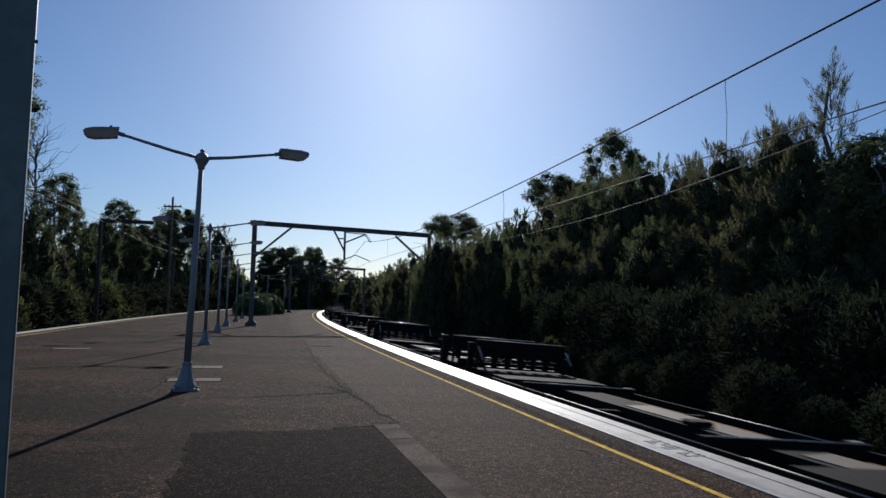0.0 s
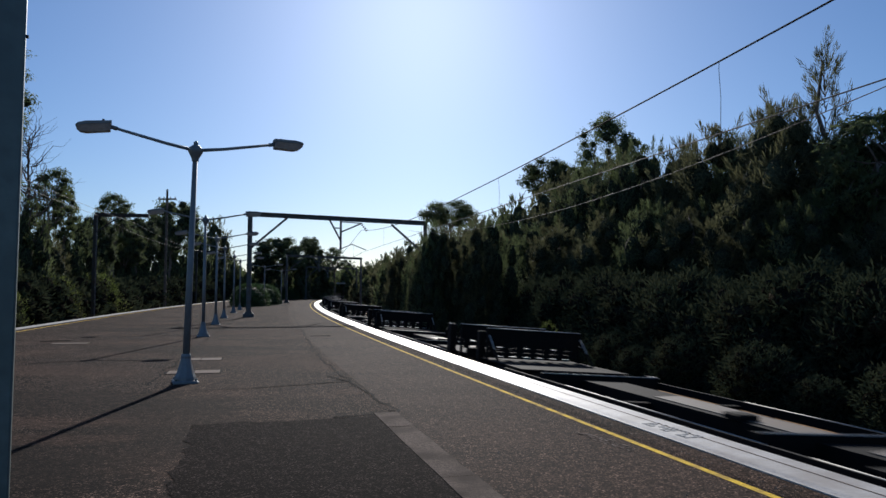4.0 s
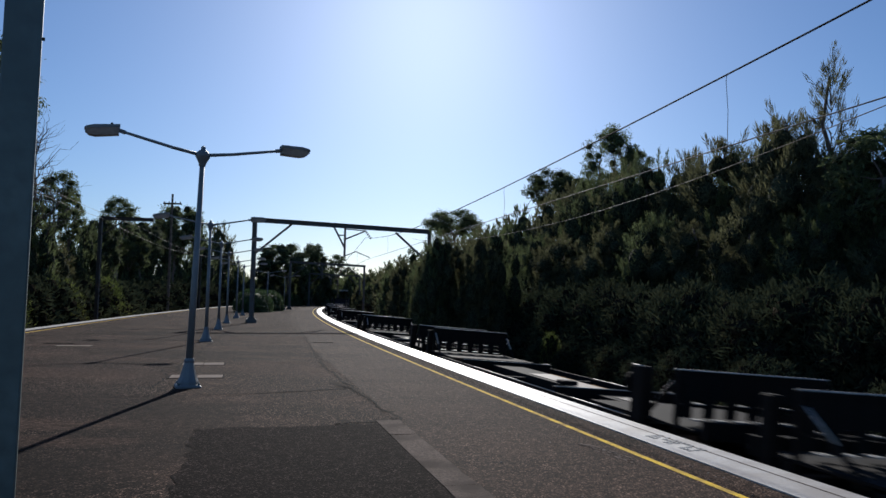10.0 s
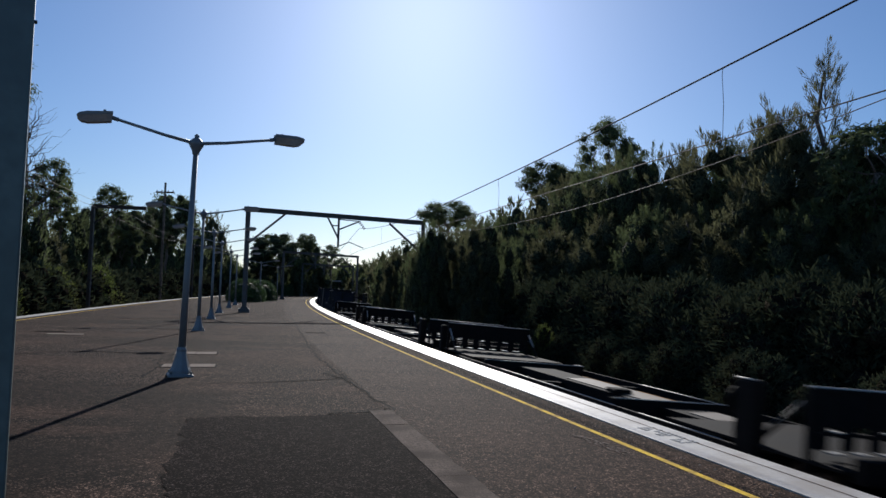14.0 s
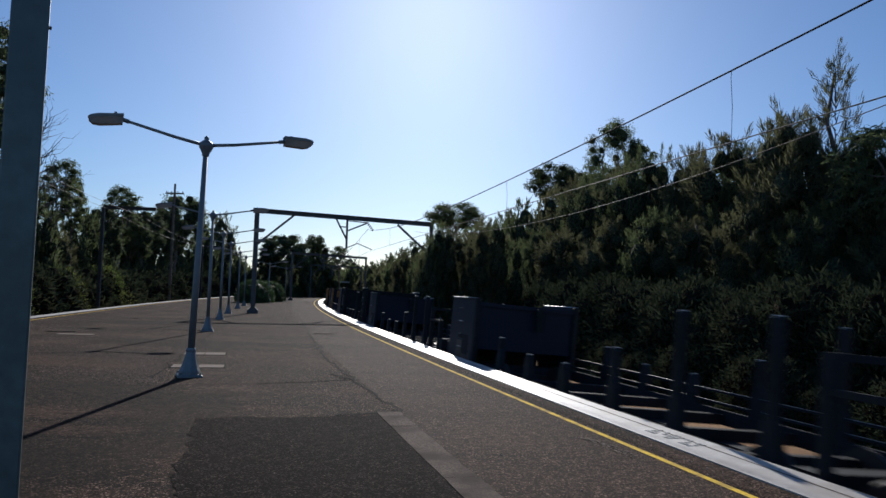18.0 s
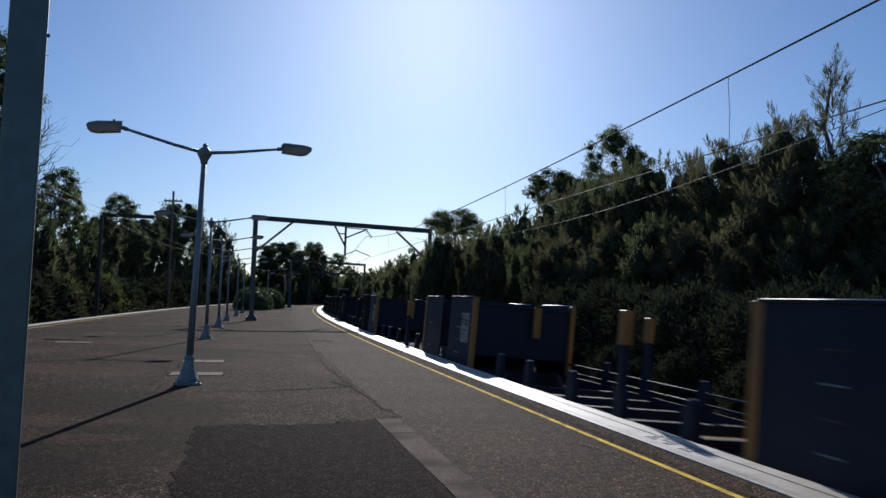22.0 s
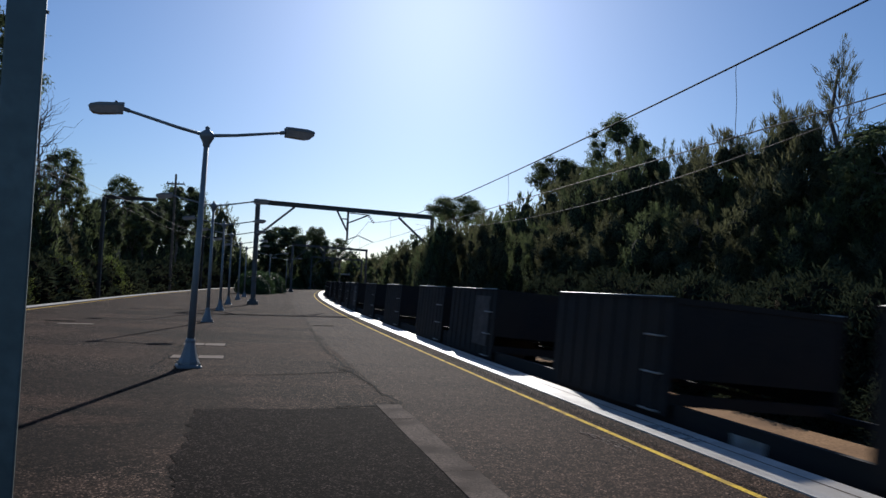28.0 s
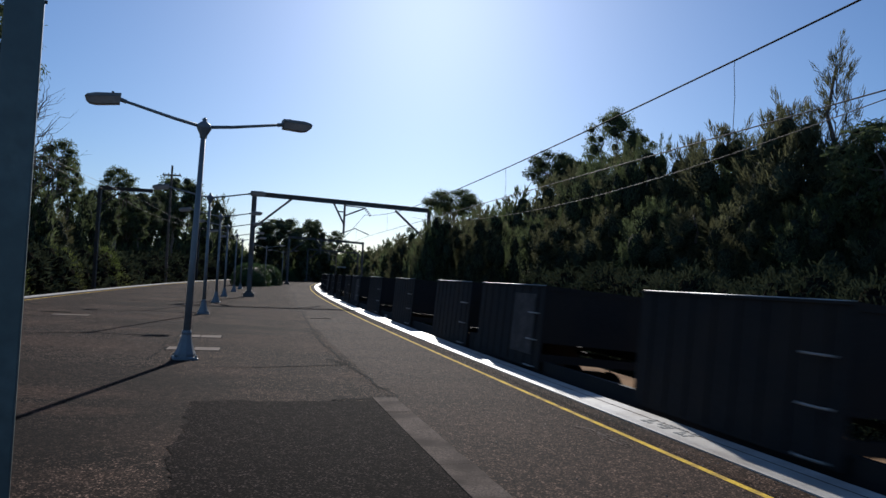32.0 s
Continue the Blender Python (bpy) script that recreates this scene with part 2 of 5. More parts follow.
GRASS = material("dry_grass_ground", (0.10, 0.10, 0.045), 0.95, fine=5, coarse=0.15, vary=0.4, stain=(0.16, 0.13, 0.07), bump=0.8, depth=0.05)
BARK = material("grey_bark", (0.16, 0.125, 0.10), 0.9, fine=18, coarse=3, vary=0.35, bump=0.8, depth=0.02)
LEAF = material("dark_green_leaves", (0.115, 0.14, 0.065), 0.7, fine=2.0, coarse=0.5, vary=0.3, stain=(0.085, 0.105, 0.040), bump=0, through=0.5, each=0.25, spec=0.2)
NEEDLE = material("olive_needle_foliage", (0.125, 0.13, 0.068), 0.7, fine=2.0, coarse=0.5, vary=0.3, stain=(0.10, 0.095, 0.045), bump=0, through=0.5, each=0.2, spec=0.2)
LIGHT_LEAF = material("yellow_green_leaves", (0.10, 0.13, 0.035), 0.6, fine=2.0, coarse=0.5, vary=0.3, stain=(0.13, 0.14, 0.05), bump=0, through=0.55, each=0.2, spec=0.12)
# Darker than the other leaves: shade of the tall trees put into the colour
SCRUB = material("scrub_leaves_darkened_for_shade", (0.050, 0.062, 0.036), 1.0, fine=2.0, coarse=0.5, vary=0.3, stain=(0.066, 0.070, 0.040), bump=0, through=0.2, each=0.2, spec=0.0)
# Shade inside shrubs and crowns is put into the colour of these two
TWIGS = material("shaded_inner_twigs", (0.030, 0.027, 0.020), 1.0, fine=12, coarse=2, vary=0.6, bump=1.0, depth=0.15, spec=0.0)
INNER_LEAF = material("shaded_inner_foliage", (0.058, 0.066, 0.038), 1.0, fine=9.0, coarse=1.8, vary=0.75, stain=(0.040, 0.043, 0.027), bump=1.0, depth=0.25, each=0.2, spec=0.05)
HEDGE = material("clipped_hedge_leaves", (0.06, 0.10, 0.035), 0.6, fine=8, coarse=1, vary=0.35, bump=0, through=0.3, spec=0.3)
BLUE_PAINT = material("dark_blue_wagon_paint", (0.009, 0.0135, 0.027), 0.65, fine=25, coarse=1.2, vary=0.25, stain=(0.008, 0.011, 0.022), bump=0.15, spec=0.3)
ORANGE_PAINT = material("orange_yellow_paint", (0.30, 0.125, 0.016), 0.5, fine=25, coarse=2, vary=0.2, bump=0.1)
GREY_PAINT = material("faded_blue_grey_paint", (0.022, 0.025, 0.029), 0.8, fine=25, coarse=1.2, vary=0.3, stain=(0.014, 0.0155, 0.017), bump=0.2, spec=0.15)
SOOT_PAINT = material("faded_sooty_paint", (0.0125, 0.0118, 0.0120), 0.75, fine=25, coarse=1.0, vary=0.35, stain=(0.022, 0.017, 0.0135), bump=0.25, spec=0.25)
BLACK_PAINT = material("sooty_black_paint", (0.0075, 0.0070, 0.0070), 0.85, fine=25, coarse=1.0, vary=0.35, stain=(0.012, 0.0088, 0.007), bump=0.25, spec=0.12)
PLACARD = material("dirty_white_paint", (0.30, 0.29, 0.27), 0.6, fine=20, coarse=5, vary=0.2, stain=(0.20, 0.18, 0.155), bump=0.1)
PLACARD_RUST = material("stained_old_paint", (0.064, 0.052, 0.045), 0.75, fine=14, coarse=3, vary=0.45, stain=(0.026, 0.019, 0.016), bump=0.1)
INK = material("black_lettering_paint", (0.03, 0.03, 0.035), 0.6, vary=0.1, bump=0)
LENS = material("cloudy_lamp_glass", (0.34, 0.325, 0.31), 0.5, fine=20, coarse=6, vary=0.1, bump=0, through=0.55)
ROOF = material("faded_metal_roof", (0.30, 0.33, 0.34), 0.6, metal=0.2, vary=0.15, bump=0.1)
WALL = material("brown_brick_wall", (0.20, 0.14, 0.11), 0.9, fine=10, coarse=1, vary=0.3, bump=0.3)
WOOD = material("weathered_pole_timber", (0.16, 0.12, 0.09), 0.9, fine=30, coarse=3, vary=0.3, bump=0.4)


# ---- mesh building ----
class Shape:
    """Collects vertices and faces for one mesh."""

    def __init__(self):
        self.v, self.f = [], []

    def add(self, verts, faces):
        k = len(self.v)
        self.v += [tuple(p) for p in verts]
        self.f += [tuple(i + k for i in q) for q in faces]
        return self

    def box(self, x0, x1, y0, y1, z0, z1, c=0.0):
        """A box; c: width of the chamfer round its four long upright edges and its top."""
        if c <= 0:
            v = [(x, y, z) for z in (z0, z1) for x, y in ((x0, y0), (x1, y0), (x1, y1), (x0, y1))]
            return self.add(v, [(3, 2, 1, 0), (4, 5, 6, 7), (0, 1, 5, 4), (1, 2, 6, 5), (2, 3, 7, 6), (3, 0, 4, 7)])
        o = [(x0 + c, y0), (x1 - c, y0), (x1, y0 + c), (x1, y1 - c), (x1 - c, y1), (x0 + c, y1), (x0, y1 - c), (x0, y0 + c)]
        mx, my = (x0 + x1) / 2, (y0 + y1) / 2
        fx, fy = 1 - 2 * c / max(1e-6, x1 - x0), 1 - 2 * c / max(1e-6, y1 - y0)
        i = [(mx + (x - mx) * fx, my + (y - my) * fy) for x, y in o]
        v = [(x, y, z0) for x, y in o] + [(x, y, z1 - c) for x, y in o] + [(x, y, z1) for x, y in i]
        f = [tuple(range(7, -1, -1)), tuple(range(16, 24))]
        for a in range(8):
            b = (a + 1) % 8
            f += [(a, b, b + 8, a + 8), (a + 8, b + 8, b + 16, a + 16)]
        return self.add(v, f)

    def tube(self, points, radii, n=8, caps=True):
        """A round bar along points with a radius at each."""
        pts = [Vector(p) for p in points]
        if not hasattr(radii, "__len__"):
            radii = [radii] * len(pts)
        v, f = [], []
        for k, p in enumerate(pts):
            d = (pts[min(k + 1, len(pts) - 1)] - pts[max(k - 1, 0)]).normalized()
            side = d.cross(Vector((0, 0, 1)) if abs(d.z) < 0.9 else Vector((0, 1, 0))).normalized()
            up = side.cross(d)
            for j in range(n):
                a = 2 * math.pi * j / n
                v.append(p + radii[k] * (math.cos(a) * side + math.sin(a) * up))
        for k in range(len(pts) - 1):
            for j in range(n):
                a, b = k * n + j, k * n + (j + 1) % n
                f.append((a, b, b + n, a + n))
        if caps:
            f += [tuple(range(n - 1, -1, -1)), tuple(range((len(pts) - 1) * n, len(pts) * n))]
        return self.add(v, f)

    def beam(self, a, b, w, h):
        """A square bar from a to b."""
        a, b = Vector(a), Vector(b)
        d = (b - a).normalized()
        side = d.cross(Vector((0, 0, 1)) if abs(d.z) < 0.95 else Vector((0, 1, 0))).normalized() * w / 2
        up = side.cross(d).normalized() * h / 2
        v = [p + s * side + u * up for p in (a, b) for s, u in ((-1, -1), (1, -1), (1, 1), (-1, 1))]
        return self.add(v, [(3, 2, 1, 0), (4, 5, 6, 7), (0, 1, 5, 4), (1, 2, 6, 5), (2, 3, 7, 6), (3, 0, 4, 7)])

    def extrude(self, outline, axis, a, b):
        """A prism: outline in the plane across the axis ('x', 'y' or 'z'), from a to b."""
        n = len(outline)
        put = {"x": lambda p, k: (k, p[0], p[1]), "y": lambda p, k: (p[0], k, p[1]), "z": lambda p, k: (p[0], p[1], k)}[axis]
        v = [put(p, k) for k in (a, b) for p in outline]
        f = [tuple(range(n - 1, -1, -1)), tuple(range(n, 2 * n))]
        f += [(i, (i + 1) % n, (i + 1) % n + n, i + n) for i in range(n)]
        return self.add(v, f)

    def sheet(self, rows):
        """A surface through rows of points."""
        m = len(rows[0])
        v = [p for r in rows for p in r]
        f = [(i * m + j, i * m + j + 1, (i + 1) * m + j + 1, (i + 1) * m + j) for i in range(len(rows) - 1) for j in range(m - 1)]
        return self.add(v, f)

    def mesh(self, name, mat, smooth=False):
        me = bpy.data.meshes.new(name)
        me.from_pydata(self.v, [], self.f)
        me.materials.append(mat)
        bm = bmesh.new()
        bm.from_mesh(me)
        bmesh.ops.recalc_face_normals(bm, faces=bm.faces)
        bm.to_mesh(me)
        bm.free()
        if smooth:
            me.polygons.foreach_set("use_smooth", [True] * len(me.polygons))
        me.update()
        return me


def part(name, shape, mat, parent, label="", smooth=False):
    ob = new(name, shape.mesh(name, mat, smooth))
    ob.parent = parent
    if label:
        ob["label"] = label
    return ob


def thing(name, label, category, group="", at=None):
    ob = new(name)
    tagged(ob, label, category, group)
    if at is not None:
        ob.matrix_basis = at
    return ob


def structure(name, shape, mat, label, category, smooth=False):
    ob = new(name, shape.mesh(name, mat, smooth))
    return tagged(ob, label, category, kind="structure")


# ---- the line of the platform's edge, which bends gently to the right ----
EDGE = (5.2541, -0.277387, 0.00054627, 5.6082e-07)
BEND_END = 150.0


def edge_x(y):
    def f(q):
        return EDGE[0] + EDGE[1] * q + EDGE[2] * q * q + EDGE[3] * q ** 3

    def g(q):
        return EDGE[1] + 2 * EDGE[2] * q + 3 * EDGE[3] * q * q
    if y < -10:
        return f(-10) + g(-10) * (y + 10)
    if y > BEND_END:
        return f(BEND_END) + g(BEND_END) * (y - BEND_END)
    return f(y)


def slope(y):
    return (edge_x(y + 0.05) - edge_x(y - 0.05)) / 0.1


def beside(y, off, z=0.0):
    """A point at a distance to the right of the platform's edge."""
    k = slope(y)
    n = math.sqrt(1 + k * k)
    return Vector((edge_x(y) + off / n, y - off * k / n, z))


def heading(y):
    """Turn to the left of the line's direction, in degrees."""
    return math.degrees(math.atan(-slope(y)))


YS = np.arange(-260.0, 900.0, 1.0)
LENGTHS = np.concatenate([[0], np.cumsum(np.hypot(1.0, np.diff([edge_x(q) for q in YS])))])
LENGTHS -= np.interp(0.0, YS, LENGTHS)


def along(s):
    """The y at a distance s along the line."""
    return float(np.interp(s, LENGTHS, YS))


RAIL_TOP, TRACK, CANT = -1.05, 1.60, 4.0
WIDTH = 14.6


def stations(a, b, step):
    return np.linspace(a, b, max(2, int(round((b - a) / step)) + 1))


def band(a, b, step, o0, o1, z, n=1, dip=None):
    rows = []
    for y in stations(a, b, step):
        rows.append([beside(y, o0 + (o1 - o0) * i / n, z + (dip(y, o0 + (o1 - o0) * i / n) if dip else 0)) for i in range(n + 1)])
    return rows


# ---- ground and platform ----
P0, P1 = -25.0, 156.0


def build_ground():
    s = Shape()
    xs = sorted(set(list(np.linspace(-2500, -120, 12)) + list(np.linspace(-120, 120, 41)) + list(np.linspace(120, 2500, 12))))
    ys = sorted(set(list(np.linspace(-2500, -60, 10)) + list(np.linspace(-60, 260, 41)) + list(np.linspace(260, 3500, 14))))
    s.sheet([[(x, y, -1.62 + 0.05 * noise.noise((x * 0.1, y * 0.1, 0))) for x in xs] for y in ys])
    structure("ground", s, GRASS, "dry grassy ground reaching to the horizon", "ground", True)
    s = Shape()
    s.sheet(band(P0, 200, 2.5, 2.75, 7.4, -1.36, 6, lambda y, o: 0.05 * noise.noise((y * 0.4, o, 3))))
    structure("dirt_strip", s, DIRT, "bare tan sandy ground beside the railway track", "ground", True)


def build_platform():
    s = Shape()
    prof = [(-0.56, -0.0), (-0.56, -1.6), (-WIDTH + 0.42, -1.6), (-WIDTH + 0.42, 0.0)]
    rows = []
    for y in stations(P0, P1, 2.5):
        rows.append([beside(y, o, z) for o, z in prof + prof[:1]])
    s.sheet(rows)
    structure("platform", s, ASPHALT, "worn brown-grey asphalt railway platform surface", "platform")
    for side, o0, o1, nm in ((0, -0.58, 0.0, "right"), (1, -WIDTH, -WIDTH + 0.44, "left")):
        s = Shape()
        ys = stations(P0, P1, 2.5)
        rows = []
        for y in ys:
            rows.append([beside(y, o, z) for o, z in ((o0, -1.6), (o0, 0.018), (o1, 0.018), (o1, -0.22), (o1 - (0.12 if side == 0 else -0.12), -0.24), (o1 - (0.12 if side == 0 else -0.12), -1.6))] if side == 0 else
                        [beside(y, o, z) for o, z in ((o1, -1.6), (o1, 0.018), (o0, 0.018), (o0, -0.22), (o0 + 0.12, -0.24), (o0 + 0.12, -1.6))])
        s.sheet(rows)
        structure("platform_coping", s, COPING, "white painted concrete coping along the platform edge", "platform edge")
        s = Shape()
        a, b = (-1.055, -0.98) if side == 0 else (-WIDTH + 0.85, -WIDTH + 0.94)
        s.sheet(band(P0, P1, 1.0, a, b, 0.006))
        structure("yellow_line", s, YELLOW, "worn yellow safety line painted on asphalt", "road marking")


def build_track(name, off, cant):
    s = Shape()
    rows = []
    for y in stations(-60, 260, 3):
        rows.append([beside(y, off + o, z - o * math.tan(radians(cant))) for o, z in ((-2.6, -1.6), (-1.6, -1.26), (0, -1.24), (1.35, -1.26), (1.6, -1.45))])
    s.sheet(rows)
    structure(name + "_ballast", s, BALLAST, "stone ballast bed under a railway track", "ballast", True)
    for side in (-0.7175, 0.7175):
        s = Shape()
        prof = [(-0.035, 0), (0.035, 0), (0.035, -0.04), (0.01, -0.05), (0.01, -0.13), (0.07, -0.15), (-0.07, -0.15), (-0.01, -0.13), (-0.01, -0.05), (-0.035, -0.04), (-0.035, 0)]
        s.sheet([[beside(y, off + side + o, RAIL_TOP + z - side * math.tan(radians(cant))) for o, z in prof] for y in stations(-60, 260, 4)])
        structure("rail", s, RAIL, "worn steel rail with a shiny running surface", "rail")



def build_platform_surface():
    """Patches, joints, pit lids and the painted line of the platform's surface."""
    s = Shape()
    s.sheet(band(-24.0, 148.0, 1.5, -3.12, -0.6, 0.003, 2))
    structure("edge_asphalt_strip", s, ASPHALT_EDGE, "lighter asphalt strip along the platform edge", "platform")
    s = Shape()
    s.sheet(band(-24.0, 148.0, 1.5, -0.955, -0.57, 0.0045, 1))
    structure("edge_margin", s, ASPHALT, "dark worn asphalt margin between yellow line and coping", "platform")
    rng = np.random.default_rng(5)
    def ragged(y, seed):
        return 0.16 * noise.noise((y * 1.1, seed, 2)) + 0.10 * noise.noise((y * 3.7, seed, 2)) + 0.06 * noise.noise((y * 11.0, seed, 2)) + 0.03 * noise.noise((y * 31.0, seed, 2))

    def patch(y0, y1, o0, o1, z, mat, label, seed, step=0.06):
        """A laid patch with crumbling edges; o0, o1: its sides as distances from the platform's edge."""
        rows = []
        for u in np.linspace(0, 1, int((y1 - y0) / step) + 1):
            row = []
            for v in np.linspace(0, 1, 33):
                y = y0 + (y1 - y0) * u + (ragged(v * 4 + seed, seed + 3) * (0.6 if 0.02 < v else 0.2) * (u if u > 0.5 else u - 1))
                o = o0 + (o1 - o0) * v - (ragged(y, seed) * v ** 3)
                row.append(beside(y, o, z))
            rows.append(row)
        structure("asphalt_patch", Shape().sheet(rows), mat, label, "platform")
    patch(-12.0, 10.2, -3.385, -5.6, 0.004, ASPHALT_DARK, "dark newer asphalt patch laid in the platform", 1)
    t = thing("concrete_strip", "row of worn concrete trench cover slabs in the platform", "trench cover")
    y = -3.0
    while y < 10.3:
        ln = 1.7 + 0.9 * rng.uniform()
        ln = min(ln, 10.45 - y)
        sides = [(q, beside(y + 0.006 + (ln - 0.012) * q, -3.385 + 0.02 * noise.noise((y + ln * q, 5, 5))), beside(y + 0.006 + (ln - 0.012) * q, -3.075 + 0.035 * noise.noise(((y + ln * q) * 4, 2, 5)))) for q in np.linspace(0, 1, 12)]
        h = 0.008 + 0.003 * rng.uniform()
        part("slab", Shape().sheet([[(a.x, a.y, -0.05), (a.x, a.y, h), (b.x, b.y, h), (b.x, b.y, -0.05)] for q, a, b in sides]), CONCRETE, t)
        y += ln + 0.006
    # tarred joints, wandering lines
    def joint(y0, o0, y1, o1, w, amp=0.05, seed=0, crumbs=0):
        n = max(8, int(math.hypot(y1 - y0, o1 - o0) * 4))
        rows = []
        for k in range(n + 1):
            u = k / n
            y, o = y0 + (y1 - y0) * u, o0 + (o1 - o0) * u
            d = amp * noise.noise((u * n * 0.35, seed, 0)) + 0.4 * amp * noise.noise((u * n * 1.3, seed, 9))
            ww = w * (0.55 + 0.6 * abs(noise.noise((u * n * 0.8, seed, 5))))
            if abs(y1 - y0) > abs(o1 - o0):
                rows.append([beside(y, o + d - ww / 2, 0.0065), beside(y, o + d + ww / 2, 0.0065)])
            else:
                rows.append([beside(y + d - ww / 2, o, 0.0065), beside(y + d + ww / 2, o, 0.0065)])
        shape = Shape().sheet(rows)
        for k in range(int(crumbs * n)):
            u = rng.uniform()
            y, o = y0 + (y1 - y0) * u + 0.06 * rng.normal(), o0 + (o1 - o0) * u + 0.06 * rng.normal()
            c, r = beside(y, o), rng.uniform(0.008, 0.028)
            ring = [(c.x + r * math.cos(a) * rng.uniform(0.6, 1.3), c.y + r * math.sin(a) * rng.uniform(0.6, 1.6), 0.0062) for a in (0, 1.1, 2.1, 3.3, 4.3, 5.4)]
            shape.add(ring, [(0, 1, 2, 3, 4, 5)])
        tagged(new("tar_joint", shape.mesh("tar_joint", TAR)), "dark tarred crack wandering across the asphalt", "crack", "tarred cracks")
    joint(10.4, -3.06, 13.7, -3.22, 0.05, 0.10, 1, 5)
    joint(13.7, -3.22, 18.3, -3.33, 0.06, 0.14, 13, 6)
    joint(18.3, -3.33, 31.0, -3.0, 0.06, 0.12, 14, 2)
    joint(31.0, -3.0, 60, -2.7, 0.05, 0.10, 15)
    joint(10.45, -3.1, 10.25, -3.9, 0.05, 0.06, 2, 6)
    joint(13.8, -3.2, 13.25, -4.9, 0.06, 0.10, 3, 8)
    joint(13.25, -4.9, 13.1, -7.0, 0.03, 0.10, 16, 3)
    joint(14.6, -3.5, 13.7, -3.25, 0.07, 0.10, 4, 8)
    joint(19.0, -3.0, 18.6, -7.6, 0.03, 0.1, 5, 2)
    joint(26.0, -2.9, 25.6, -9.0, 0.05, 0.1, 6)
    joint(37.0, -2.8, 36.7, -8.0, 0.07, 0.1, 7)
    joint(14.0, -6.6, 45.0, -6.0, 0.05, 0.14, 8)
    joint(21.0, -7.4, 20.6, -13.6, 0.05, 0.12, 10)
    joint(31.0, -7.4, 30.6, -13.8, 0.06, 0.12, 11)
    joint(45.0, -1.3, 44.7, -5.0, 0.08, 0.12, 12)
    # pit lids and drain grates: along, across, length, width
    for y, o, ly, lo, mat, nm in ((15.85, -6.0, 0.55, 0.98, LID, "pit_lid"), (18.5, -6.05, 0.6, 0.92, LID, "pit_lid"), (24.4, -10.2, 0.42, 1.0, LID, "pit_lid"), (26.5, -2.6, 0.30, 0.7, TAR, "drain_grate"), (25.6, -10.9, 0.30, 0.8, TAR, "drain_grate")):
        c = beside(y, o)
        t = thing(nm, "light concrete pit lid set in the asphalt" if nm == "pit_lid" else "long dark drain grate set in the asphalt", "pit lid" if nm == "pit_lid" else "drain grate", "", pose(c.x, c.y, 0, 0, 0, heading(y)))
        part("frame", Shape().box(-lo / 2 - 0.03, lo / 2 + 0.03, -ly / 2 - 0.03, ly / 2 + 0.03, -0.02, 0.006), TAR, t)
        if nm == "pit_lid":
            part("slab", Shape().box(-lo / 2, -0.008, -ly / 2, ly / 2, -0.02, 0.012, 0.005), mat, t)
            part("slab", Shape().box(0.008, lo / 2, -ly / 2, ly / 2, -0.02, 0.010, 0.005), mat, t)
        else:
            for k in range(5):
                q = -ly / 2 + ly * (k + 0.5) / 5
                part("bar", Shape().box(-lo / 2, lo / 2, q - 0.016, q + 0.016, -0.01, 0.009), mat, t)
    # faded markings: broken strokes beside the yellow line, worn blue-grey strokes on the coping
    for k in range(60):
        y = 7.7 + 1.0 * rng.uniform()
        o = -1.22 - 0.12 * (y - 7.7) - (0.05 if k % 2 else -0.02) + 0.02 * rng.normal()
        c = beside(y, o)
        w, ln = 0.004 + 0.005 * rng.uniform(), 0.02 + 0.04 * rng.uniform()
        tagged(new("worn_marking", Shape().box(-w, w, -ln, ln, 0.006, 0.009).mesh("worn_marking", LID)), "worn remains of a white painted marking", "road marking", "worn markings").matrix_basis = pose(c.x, c.y, 0, 0, 0, heading(y) + 8 * rng.normal())
    for k in range(12):
        y = 8.05 + 0.075 * k
        for q in range(3):
            c = beside(y, -0.20 - 0.085 * q)
            if rng.uniform() < 0.8:
                tagged(new("worn_lettering", Shape().box(-0.03, 0.03, -0.022, 0.022, 0.02, 0.023).mesh("worn_lettering", STEEL_GREY)), "worn blue-grey painted lettering on the white coping", "lettering", "worn coping lettering").matrix_basis = pose(c.x, c.y, 0, 0, 0, heading(y))
    s = Shape()
    s.sheet(band(P0, P1, 1.0, -0.215, -0.195, 0.0205))
    structure("coping_seam", s, CONCRETE, "grimy seam along the white coping", "platform edge")


build_ground()
build_platform()
build_platform_surface()
build_track("right_track", TRACK, CANT)
build_track("left_track", -WIDTH - TRACK, 0.0)


